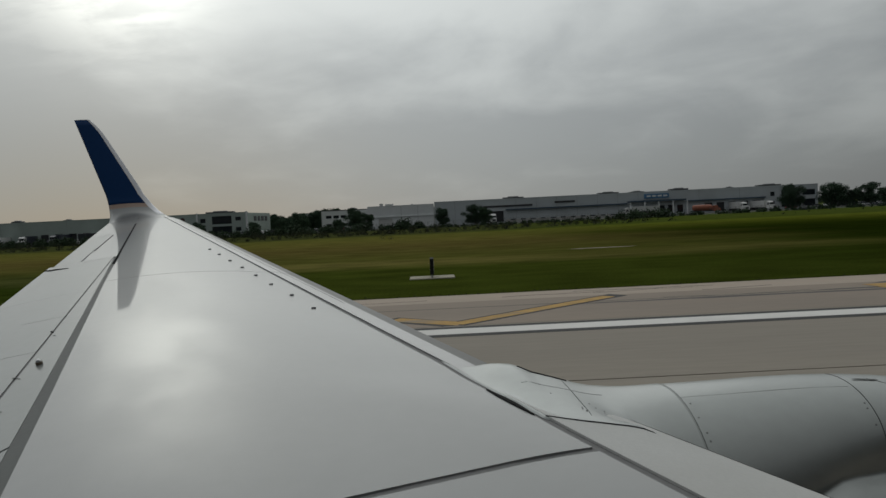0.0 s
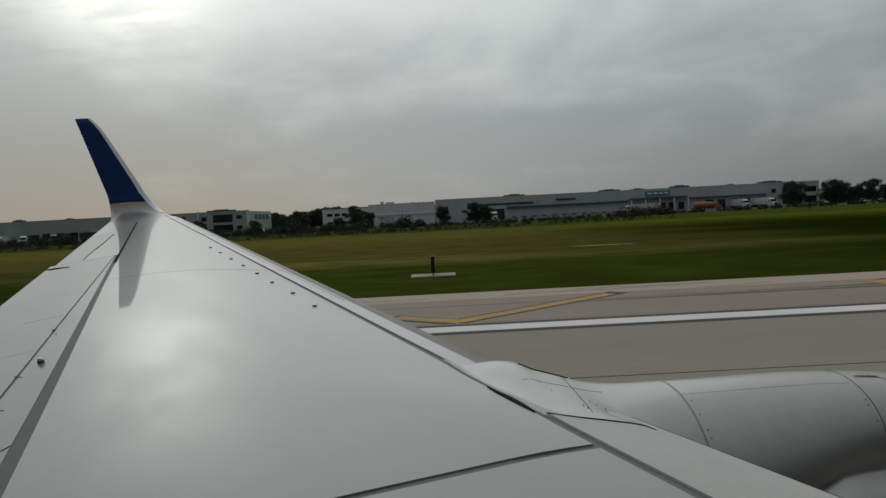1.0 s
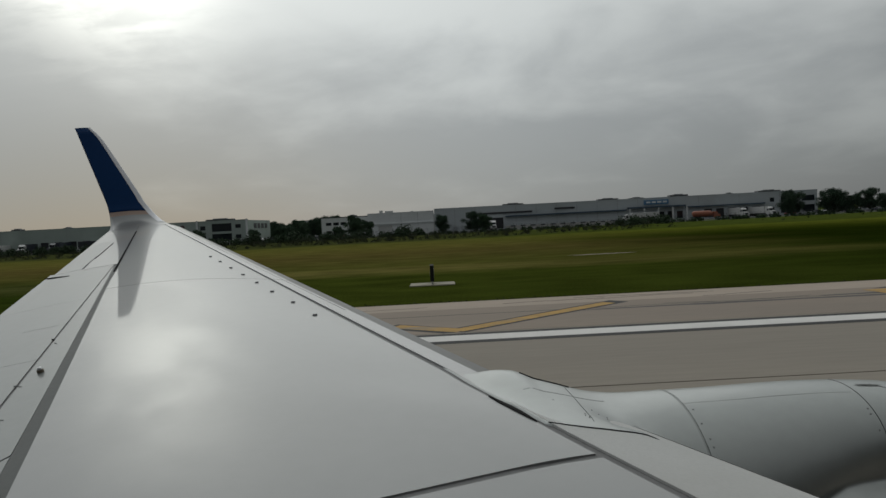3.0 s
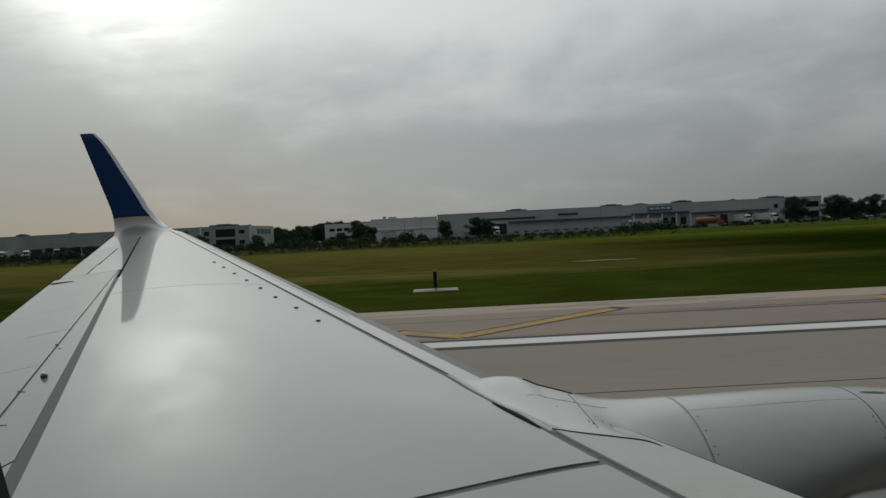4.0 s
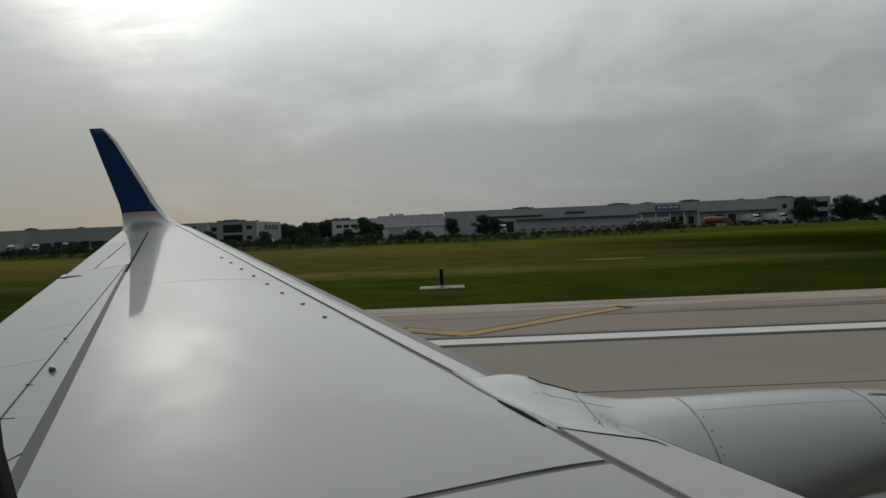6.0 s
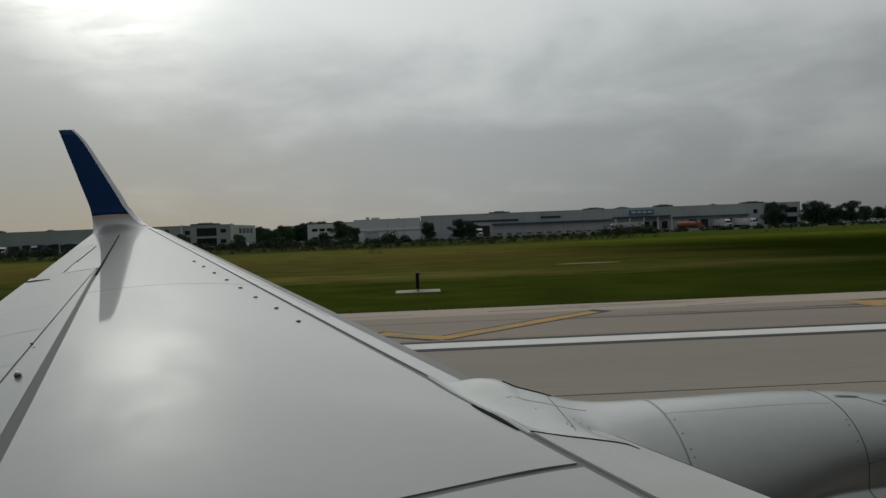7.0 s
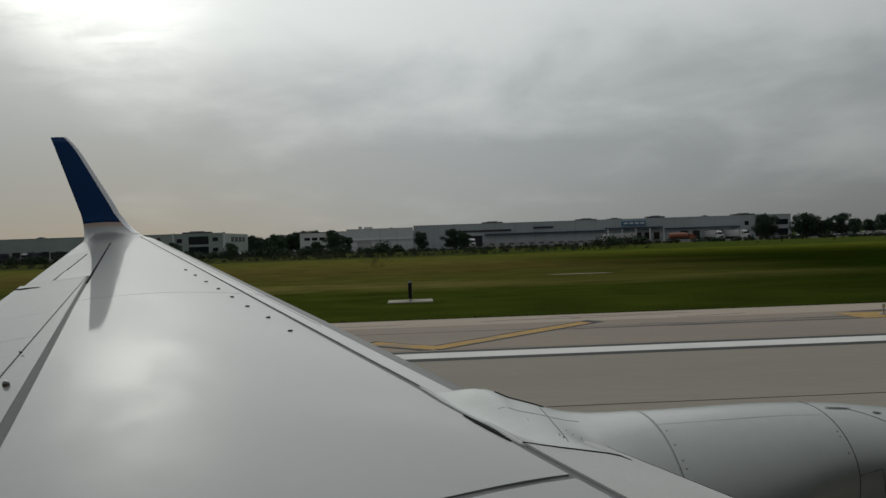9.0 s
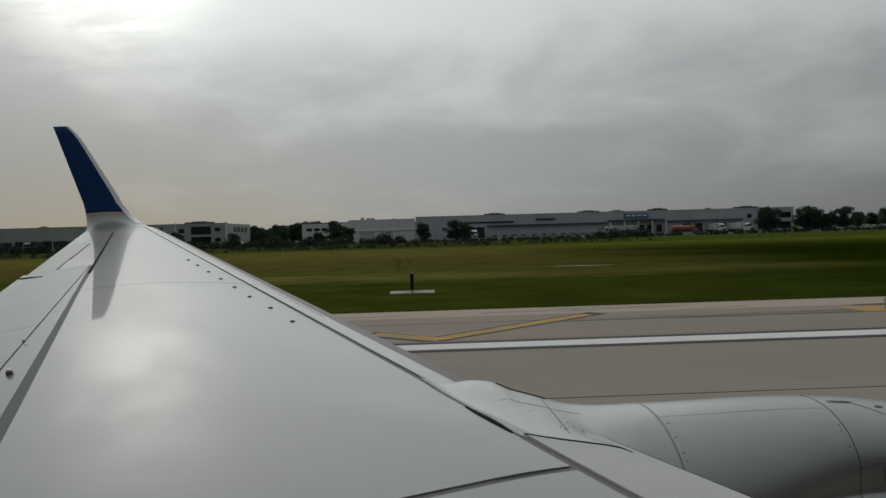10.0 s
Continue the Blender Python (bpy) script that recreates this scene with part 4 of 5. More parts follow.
def fairing_z(x, y):
    yf = between(FOOT, x)[0]
    zf = skin(min(x, lead(yf) - 0.02), yf)[2] + 0.010
    ridge = between(RIDGE, x)[0]
    q = (y - yf) / (CREST - yf)
    if q <= 1:
        e = 1 - max(0.0, q)
        z = zf + (ridge - zf) * (0.15 * math.sqrt(max(0.0, 1 - e * e)) + 0.85 * (1 - e ** 1.5))
    else:
        z = ridge - 0.55 * (y - CREST) ** 2
    melt = smooth((x - 0.86) / 0.70)
    melt *= smooth(1.8 * q + max(0.0, x - 1.19) / 0.40)
    z = (1 - melt) * z + melt * (crown_z(x, y) + 0.003)
    rise = smooth((x - slat_line(y) - 0.012) / 0.22)
    return (1 - rise) * (skin(x, y)[2] + 0.008) + rise * z


fair = []
for i in range(57):
    t = i / 56
    ring = []
    for j in range(45):
        q = j / 44
        y = 3.26 + (4.50 - 0.18 * t - 3.26) * q
        x0 = slat_line(y) + 0.012
        x = x0 + t * (FRONT_X - x0)
        yf = between(FOOT, x)[0]
        if y < yf:
            y = yf
            x0 = slat_line(y) + 0.012
            x = x0 + t * (FRONT_X - x0)
        ring.append((x, y, fairing_z(x, y)))
    a, b = ring[0], ring[-1]
    ring += [(b[0], b[1] + 0.01, b[2] - 0.5), (a[0], a[1] + 0.05, a[2] - 0.5)]
    fair.append(ring)
strut = loft("strut_fairing", fair, COWL_GREY, engine, "white strut fairing over the leading edge")
# the black seal along its foot and behind its crest, and its joints
foot = [Vector((x, between(FOOT, x)[0] - 0.002, fairing_z(x, between(FOOT, x)[0]) + 0.001)) for x in [0.70 + 0.03 * k for k in range(19)]]
bead("foot_seal", foot, 0.0050, DULL_BLACK, "black rubber seal")
bead("crest_seal", [Vector((x, 4.15, fairing_z(x, 4.15) + 0.001)) for x in [0.69 + 0.03 * k for k in range(11)]], 0.0055, DULL_BLACK, "black rubber seal")
bead("seam", [Vector((0.952 - 0.012 * max(0.0, 3.5 - y) / 0.1, y, fairing_z(0.952, y))) for y in [4.10 - 0.035 * k for k in range(20)]], 0.0024, SEAL_GREY)
bead("seam", [Vector((x, 3.84 + 0.16 * (x - 0.66), fairing_z(x, 3.84 + 0.16 * (x - 0.66)))) for x in [0.66 + 0.03 * k for k in range(17)]], 0.0015, SEAL_GREY)
for x, y in ((0.925, 3.53), (0.938, 3.50), (0.945, 3.52), (0.93, 3.56), (1.02, 3.62), (1.05, 3.56), (1.06, 3.60), (1.00, 3.68), (0.80, 3.72)):
    rivet(Vector((x, y, fairing_z(x, y))), Vector((0, -0.3, 0.95)), 0.0050)


# shade of the recess beside the slat joint, where the fairing's heel ends, laid on as a black strip
heel = []
for k in range(17):
    y = 3.84 - 0.44 * k / 16
    w = 0.003 + 0.014 * math.sin(math.pi * k / 16) ** 0.8
    heel.append([skin(slat_line(y) - 0.034 + c, y, z) for c, z in ((-w, 0.004), (-w, 0.0135), (w, 0.0135), (w, 0.004))])
loft("recess_shade", heel, TRIM_BLACK, wing, "black strip for the shade in the recess beside the slat joint", smooth=False)


# ---- fuselage section with the cabin window ----
FY, FZ = -1.62, 3.25
fus = new("fuselage")
fus.parent = airliner
fus["label"] = "fuselage side around the cabin window"
WXC, WZC, WHW, WHH, WR = 0.0697, EYE + 0.075, 0.1445, 0.200, 0.110
WIN_Y = 0.105


def window_loop(grow):
    """The rounded window outline as (x, z)."""
    pts, r = [], WR + grow
    for q, (sx, sz) in enumerate(((1, 1), (-1, 1), (-1, -1), (1, -1))):
        for k in range(12):
            a = math.pi / 2 * (q + k / 11)
            pts.append((WXC + sx * (WHW - WR) + r * math.cos(a), WZC + sz * (WHH - WR) + r * math.sin(a)))
    return pts


n = 48
loops = [(0.004, WIN_Y - 0.012), (0.0, WIN_Y - 0.004), (0.003, WIN_Y + 0.006), (0.055, WIN_Y + 0.03), (0.075, WIN_Y + 0.03), (0.075, WIN_Y - 0.012), (0.004, WIN_Y - 0.012)]
loft("window_frame", [[(x, y, z) for x, z in window_loop(g0)] for g0, y in loops], TRIM_BLACK, fus, "black window surround", caps=False)
# side wall with the window's hole, then the closed tube of the body
wall_out = []
for q, (sx, sz) in enumerate(((1, 1), (-1, 1), (-1, -1), (1, -1))):
    for k in range(12):
        a = math.pi / 2 * (q + k / 11)
        c, s0 = math.cos(a), math.sin(a)
        w = max(abs(c), abs(s0))
        wall_out.append((WXC + 0.62 * c / w, WZC + 0.55 * s0 / w))
loft("side_wall", [[(x, WIN_Y + 0.012, z) for x, z in window_loop(0.06)], [(x, WIN_Y + 0.03, z) for x, z in wall_out]], REFLECTED_DARK, fus, caps=False)
prof_body = []
for k in range(65):
    a = radians(-180 + 360 * k / 64)
    prof_body.append((FY + 1.82 * math.sin(a), FZ + 2.05 * math.cos(a)))
body = []
for x in (-8.0, -0.544, 0.694, 11.0):
    body.append([(x, y, z) for y, z in prof_body[:-1]])
faces, verts = [], [v for r in body for v in r]
for i in range(3):
    for j in range(64):
        k = (j + 1) % 64
        z = (body[0][j][2] + body[0][k][2]) / 2
        y = (body[0][j][1] + body[0][k][1]) / 2
        if i == 1 and y > FY and WZC - 0.56 < z < WZC + 0.56:
            continue
        faces.append((i * 64 + j, i * 64 + k, (i + 1) * 64 + k, (i + 1) * 64 + j))
faces += [tuple(range(63, -1, -1)), tuple(range(192, 256))]
# dark up to z = 5.05, added to shade the cowl's reflection
mesh_object("body", verts, faces, None, fus, "unseen fuselage, dark almost to its top to darken reflections", True, [SKIN_WHITE, REFLECTED_DARK], [1 if sum(verts[v][2] for v in f) / len(f) < 5.05 else 0 for f in faces])
# main landing gear under the wing root
gear = new("landing_gear")
gear.parent = airliner
bm = bmesh.new()
tube(bm, (-1.9, 1.0, 0.55), (-1.9, 1.2, 2.15), 0.11, 0.13, 14)
tube(bm, (-1.9, 0.45, 0.56), (-1.9, 1.55, 0.56), 0.07, 0.07, 12)
part("strut", bm, GALVANISED, gear)
for y in (0.55, 1.45):
    bm = bmesh.new()
    tube(bm, (-1.9, y - 0.19, 0.53), (-1.9, y + 0.19, 0.53), 0.56, 0.56, 24)
    w = part("wheel", bm, TYRE, gear)
    bm = bmesh.new()
    tube(bm, (-1.9, y - 0.2, 0.53), (-1.9, y + 0.2, 0.53), 0.27, 0.27, 16)
    part("rim", bm, RIM, w)

# scuffs on the cabin pane
def scuff(x, z, w, h, seed):
    r2 = random.Random(seed)
    vs = [(x, WIN_Y + 0.002, z)] + [(x + w * math.cos(2 * math.pi * k / 24) * r2.uniform(0.7, 1.1), WIN_Y + 0.002, z + h * math.sin(2 * math.pi * k / 24) * r2.uniform(0.7, 1.1)) for k in range(24)]
    ob = mesh_object("pane_scuff", vs, [(0, 1 + k, 1 + (k + 1) % 24) for k in range(24)], SCUFF, fus, "faint pale scuff on the window pane")
    ob.visible_shadow = False


scuff(-0.003, EYE - 0.0013, 0.0028, 0.0010, 2)


# ---- warehouses and other buildings beyond the field ----
def walled(name, x0, x1, y, z0, z1, openings, mat, parent, thick=0.45, label=""):
    """A front wall in the plane y, with real openings (x0, x1, z0, z1) and their reveals."""
    xs = sorted({x0, x1, *[v for o in openings for v in o[:2]]})
    zs = sorted({z0, z1, *[v for o in openings for v in o[2:4]]})
    verts, faces = [], []

    def quad(*q):
        b = len(verts)
        verts.extend(q)
        faces.append((b, b + 1, b + 2, b + 3))

    for xa, xb in zip(xs, xs[1:]):
        for za, zb in zip(zs, zs[1:]):
            cx, cz = (xa + xb) / 2, (za + zb) / 2
            if any(o[0] < cx < o[1] and o[2] < cz < o[3] for o in openings):
                continue
            quad((xa, y, za), (xb, y, za), (xb, y, zb), (xa, y, zb))
            quad((xa, y + thick, za), (xa, y + thick, zb), (xb, y + thick, zb), (xb, y + thick, za))
    for a, b, c, d in [o[:4] for o in openings]:
        quad((a, y, c), (a, y, d), (a, y + thick, d), (a, y + thick, c))
        quad((b, y, d), (b, y, c), (b, y + thick, c), (b, y + thick, d))
        quad((a, y, d), (b, y, d), (b, y + thick, d), (a, y + thick, d))
        quad((a, y, c), (a, y + thick, c), (b, y + thick, c), (b, y, c))
    quad((x0, y, z0), (x0, y, z1), (x0, y + thick, z1), (x0, y + thick, z0))
    quad((x1, y, z1), (x1, y, z0), (x1, y + thick, z0), (x1, y + thick, z1))
    quad((x0, y, z1), (x1, y, z1), (x1, y + thick, z1), (x0, y + thick, z1))
    return mesh_object(name, verts, faces, mat, parent, label)


def building(x0, x1, y, depth, h, mat, label, category="warehouse", doors=(), windows=(), ribs=0.0, units=(), cap=DARK_STEEL, door_mat=DOOR_WHITE, cap_h=0.35):
    xm = (x0 + x1) / 2
    b = thing("house" if category == "office" else "warehouse", xm, y, 0, label, category)
    a, c = x0 - xm, x1 - xm
    ops = [(o[0] - xm, o[1] - xm, o[2], o[3]) for o in (*doors, *windows)]
    walled("wall", a, c, 0, -0.3, h, ops, mat, b)
    boxed("wall", (a, a + 0.45, 0.45, depth, -0.3, h), mat, b)
    boxed("wall", (c - 0.45, c, 0.45, depth, -0.3, h), mat, b)
    boxed("wall", (a + 0.45, c - 0.45, depth - 0.45, depth, -0.3, h), mat, b)
    boxed("roof", (a + 0.45, c - 0.45, 0.45, depth - 0.45, h - 0.8, h - 0.5), ROOF_GREY, b)
    boxed("parapet_cap", (a - 0.06, c + 0.06, -0.06, 0.55, h, h + cap_h), cap, b)
    # door leaves; in dark bays a sheet coloured as the shade within
    for o in ops[: len(doors)]:
        boxed("dock_door", (o[0], o[1], 0.26, 0.34, o[2], o[3]), door_mat, b)
    for o in ops[len(doors):]:
        w = boxed("window", (o[0], o[1], 0.20, 0.26, o[2], o[3]), GLASS_DARK, b, label="dark tinted glass")
        boxed("sill", (o[0] - 0.05, o[1] + 0.05, -0.06, 0.2, o[2] - 0.1, o[2] - 0.002), mat, w)
    if ribs:
        k = a + ribs
        while k < c - 1:
            if not any(o[0] - 0.2 < k < o[1] + 0.2 for o in ops):
                boxed("panel_joint", (k - 0.05, k + 0.05, -0.03, 0.0, 0.0, h), ROOF_GREY, b)
            k += ribs
    for u in units:
        ux, uw, uh = u
        un = boxed("roof_unit", (ux - xm - uw / 2, ux - xm + uw / 2, 3.0, 6.5, h - 0.5, h + uh), DARK_STEEL, b, 0.1, "dark rooftop unit")
        boxed("vent", (ux - xm - uw / 4, ux - xm + uw / 4, 3.6, 5.8, h + uh, h + uh + 0.35), GALVANISED, un, 0.05)
    return b, xm


LX = -16.8


def rx(v):
    """Along the row of buildings ahead."""
    return LX + 16.3 + (v - 16.3) * 0.967


def ex(v):
    """Along the row of buildings behind."""
    return LX + 7.0 - v


FRONT = 300.0
# beige warehouse with a row of dock doors
docks = [(ex(384) + 2.9 * k, ex(384) + 2.9 * k + 2.1, 1.2, 3.9) for k in range(17)]
bA, m = building(ex(389), ex(262), FRONT, 60, 9.2, PANEL_BEIGE, "long beige warehouse with a row of dock doors", doors=docks, ribs=7.6, units=[(ex(300), 5, 1.0), (ex(345), 4, 0.8)], door_mat=DOOR_WHITE)
boxed("dark_band", (ex(389) - m, ex(262) - m, -0.12, -0.002, 7.2, 7.9), DARK_STEEL, bA, label="dark metal band under the roof")
boxed("dock_canopy", (ex(386) - m, ex(333) - m, -2.2, -0.002, 4.3, 4.7), DARK_STEEL, bA)
boxed("awning", (ex(322) - m, ex(300) - m, -3.0, -0.002, 5.6, 6.0), DARK_STEEL, bA)
for k in range(8):
    boxed("column", (ex(322) - m + 3 * k, ex(321.6) - m + 3 * k, -2.9, -2.5, 0, 5.6), PANEL_GREY, bA)

# white two-storey offices
wins = [(ex(243) + 2.2 * k, ex(243) + 2.2 * k + 1.5, z, z + 1.6) for k in range(5) for z in (1.4, 5.0)]
building(ex(244.5), ex(231), FRONT + 25, 20, 9.3, PANEL_WHITE, "white two-storey office with dark windows", "office", windows=wins, units=[(ex(238), 4, 0.8)])
building(ex(230.8), ex(207), FRONT + 30, 24, 8.6, PANEL_WHITE, "plain white warehouse with roof units", windows=[(ex(226), ex(222), 1.2, 2.8)], units=[(ex(222), 5, 0.7)])

# long grey cargo warehouse with a sign
wins = [(ex(91.5), ex(89.2), 1.4, 3.6), (ex(91.5), ex(89.2), 6.0, 7.8), (ex(86.5), ex(78.0), 5.2, 8.6), (ex(86.5), ex(78.0), 0.6, 4.2),
        (ex(76.4), ex(74.0), 6.4, 8.0), (ex(76.4), ex(74.0), 2.0, 3.6)]
bays = [(ex(118) + 4.6 * k, ex(118) + 4.6 * k + 3.3, 0.9, 4.4) for k in range(5)] + [(ex(160) + 6 * k, ex(160) + 6 * k + 3.4, 0.9, 4.2) for k in range(5)]
bB, m = building(ex(205), ex(71), FRONT, 40, 9.6, PANEL_GREEN, "long grey-green cargo warehouse with dock bays", doors=bays, windows=wins, ribs=9.4,
                 units=[(ex(172), 4, 1.0), (ex(128), 4, 0.9), (ex(84), 12, 1.0), (ex(150), 3, 0.6)], door_mat=BAY_SHADE, cap=PANEL_GREEN)
x = ex(119.8) - m
for k in range(10):
    if k != 3:
        boxed("letter_bar", (x, x + 1.05, -0.2, -0.002, 6.7, 8.0), LETTER_DARK, bB, label="plain dark sign bar")
    x += 1.76
bm = bmesh.new()
tube(bm, (ex(99.0) - m, -0.2, 7.6), (ex(99.0) - m, -0.002, 7.6), 1.0, 1.0, 20)
part("emblem", bm, EMBLEM_RED, bB, "round dark red emblem")
boxed("dock_canopy", (ex(119) - m, ex(96) - m, -1.6, -0.002, 4.7, 5.0), PANEL_GREEN, bB)
boxed("entrance_fin", (ex(93) - m, ex(92.4) - m, -0.6, -0.002, 0, 10.2), PANEL_WHITE, bB)
for k in range(4):
    boxed("letter_bar", (ex(71) - m + 0.002, ex(71) - m + 0.2, 10 + 6.5 * k, 14 + 6.5 * k, 6.0, 8.2), LETTER_DARK, bB, label="plain dark sign bar")
boxed("entrance_fin", (ex(71.8) - m, ex(71.1) - m, -0.6, -0.002, 0, 10.2), PANEL_WHITE, bB)

# set-back white buildings
wins = [(LX - 34 + 3.4 * k, LX - 34 + 3.4 * k + 2.6, z, z + 1.3) for k in range(6) for z in (1.6, 5.4)]
building(LX - 36, LX - 12, FRONT + 22, 25, 8.8, PANEL_WHITE, "white two-storey office with ribbon windows", "office", windows=wins, units=[(LX - 22, 4, 0.9)])
building(ex(70), ex(39), FRONT + 90, 40, 9.0, PANEL_WHITE, "white warehouse set back behind trees", windows=[(ex(60), ex(50), 3, 4.4)], units=[(ex(50), 5, 0.8)])
bC, m = building(LX - 12.5, LX + 16, FRONT, 55, 9.2, PANEL_WHITE, "pale warehouse wall with a low ledge", doors=[(LX - 8, LX - 2, 0.8, 4.0)], ribs=7.2, door_mat=DOOR_WHITE, cap=PANEL_WHITE)
for x0, x1, h0 in ((-7.6, -6.2, 1.5), (-5.2, -1.6, 1.2), (6.0, 7.2, 0.7)):
    boxed("roof_unit", (LX + x0 - m, LX + x1 - m, 4.0, 6.5, 8.7, 9.2 + h0), DOOR_WHITE, bC, 0.08, "white rooftop unit")
boxed("ledge", (LX - 12.5 - m, LX + 16 - m, -0.35, -0.002, 4.6, 5.0), PANEL_WHITE, bC)

# long blue-grey freight warehouse with offices at its end
wins = [(rx(104) + 4.0 * k, rx(104) + 4.0 * k + 2.6, 0.8, 4.0) for k in range(6)]
wins += [(rx(166.6), rx(168.6), 5.8, 7.6), (rx(166.6), rx(168.6), 0.9, 3.6)]
wins += [(rx(171.5), rx(178.5), 5.6, 8.0), (rx(171.5), rx(178.5), 0.8, 3.9), (rx(181.0), rx(186.8), 5.6, 8.0), (rx(181.0), rx(186.8), 0.8, 3.9)]
bays = [(rx(37.5), rx(47), 0.3, 5.0)] + [(rx(137) + 5.2 * k, rx(137) + 5.2 * k + 3.4, 0.5, 4.2) for k in range(5)]
bD, m = building(LX + 16.3, rx(188), FRONT, 75, 9.9, PANEL_GREY, "long blue-grey freight warehouse with end offices", doors=bays, windows=wins, ribs=8.8,
                 units=[(rx(52), 9, 0.9), (rx(95), 9, 0.9), (rx(108), 6, 0.7), (rx(127), 8, 1.1), (rx(168), 10, 1.0), (rx(150), 3, 0.6)], door_mat=BAY_SHADE, cap=PANEL_GREY)
boxed("canopy_edge", (rx(48) - m, rx(102) - m, -1.2, -0.002, 5.2, 5.7), CANOPY_BLUE, bD, label="dark blue metal canopy edge")
boxed("canopy_edge", (rx(128.5) - m, rx(164) - m, -1.2, -0.002, 5.2, 5.7), CANOPY_BLUE, bD, label="dark blue metal canopy edge")
boxed("entrance_canopy", (rx(102.5) - m, rx(128) - m, -2.4, -0.002, 5.9, 6.5), CANOPY_BLUE, bD, label="dark blue entrance canopy")
for k in range(5):
    boxed("column", (rx(103) - m + 6.1 * k, rx(103.5) - m + 6.1 * k, -2.3, -1.8, 0, 5.9), PANEL_WHITE, bD)
sg = boxed("blue_sign", (rx(110) - m, rx(121) - m, -0.5, -0.002, 7.3, 9.2), SIGN_BLUE, bD, label="blue sign board with pale bars")
for k in range(4):
    boxed("sign_bar", (rx(111) - m + 2.4 * k, rx(112.8) - m + 2.4 * k, -0.56, -0.502, 7.9, 8.6), PANEL_WHITE, sg)
boxed("sign_band", (rx(38) - m, rx(60) - m, -0.25, -0.002, 6.6, 7.4), LETTER_DARK, bD, label="dark sign band")
boxed("sign_band", (rx(70) - m, rx(79) - m, -0.25, -0.002, 7.3, 8.1), LETTER_DARK, bD, label="dark sign band")
boxed("plinth", (rx(48) - m, rx(102) - m, -1.0, -0.002, 0, 1.3), PANEL_BEIGE, bD)
for k in range(12):
    boxed("dock_bumper", (rx(50) - m + 4.3 * k, rx(52.2) - m + 4.3 * k, -1.15, -1.002, 0.9, 1.4), DARK_STEEL, bD)

# distant blocks
wins = [(396 + 4.1 * k, 396 + 4.1 * k + 2.4, z, z + 1.5) for k in range(9) for z in (3.0, 8.0, 13.0, 18.0)]
building(394, 434, 900, 30, 23, PANEL_BEIGE, "distant beige office block of four storeys", "office", windows=wins)
building(rx(380), rx(425), 400, 40, 11, PANEL_BEIGE, "distant flat-roofed beige building", windows=[(rx(384), rx(420), 4, 5.5)], ribs=7)
building(rx(470), rx(500), 560, 30, 17, PANEL_BEIGE, "distant beige office block of four storeys", "office", windows=[(rx(472) + 3.2 * k, rx(474) + 3.2 * k, z, z + 1.6) for k in range(8) for z in (4, 8, 12)])
building(ex(560), ex(430), 420, 50, 9, PANEL_GREY, "low grey industrial hall beyond the field", windows=[(ex(550), ex(440), 4.5, 5.6)], ribs=9)
building(-62, 40, 430, 40, 9.5, PANEL_BEIGE, "far flat-roofed hall behind the warehouses", ribs=9)

# service yard and perimeter road in front of the buildings
yard = strip("yard", ex(420), rx(470), 268.0, 299.9, 0.02, ASPHALT, None, "")
tagged(yard, "worn asphalt truck yard along the warehouses", "yard", kind="structure")
road = strip("perimeter_road", -640, 900, 247, 255, 0.018, ASPHALT, None, "")
tagged(road, "narrow asphalt perimeter road at the field's edge", "road", kind="structure")


# ---- perimeter fence: posts, rails and wire ----
fence = thing("fence", 0, 243, 0, "grey chain-link perimeter fence on steel posts", "fence")
bm = bmesh.new()
for k in range(-200, 301):
    x = 3.0 * k
    box(bm, x - 0.04, x + 0.04, -0.04, 0.04, 0, 2.3)
tagged(part("posts", bm, DARK_STEEL, fence), kind="stuff")
for z in (0.15, 0.6, 1.05, 1.5, 1.95, 2.28):
    boxed("wire", (-600, 900, -0.012, 0.012, z - 0.012, z + 0.012), DARK_STEEL, fence)


# ---- trucks and cars ----
def wheel(parent, x, y, r, w):
    bm = bmesh.new()
    tube(bm, (x, y - w / 2, r), (x, y + w / 2, r), r, r, 16)
    t = part("wheel", bm, TYRE, parent)
    bm = bmesh.new()
    tube(bm, (x, y - w / 2 - 0.02, r), (x, y + w / 2 + 0.02, r), r * 0.55, r * 0.55, 12)
    part("rim", bm, RIM, t)


def outline_body(name, pts, half, mat, parent, taper=0.0, label=""):
    """A body extruded across y from a side outline of (x, z)."""
    n = len(pts)
    zmax, zmin = max(p[1] for p in pts), min(p[1] for p in pts)
    rr = []
    for s in (-1.0, -0.92, 0.92, 1.0):
        inset = 0.04 if abs(s) == 1.0 else 0.0
        ring = []
        for x, z in pts:
            k = 1 - taper * (z - zmin) / (zmax - zmin)
            cx = sum(p[0] for p in pts) / n
            ring.append((x - math.copysign(inset, x - cx), s * half * k, z - inset * (z > zmin)))
        rr.append(ring)
    return loft(name, rr, mat, parent, label, smooth=False)


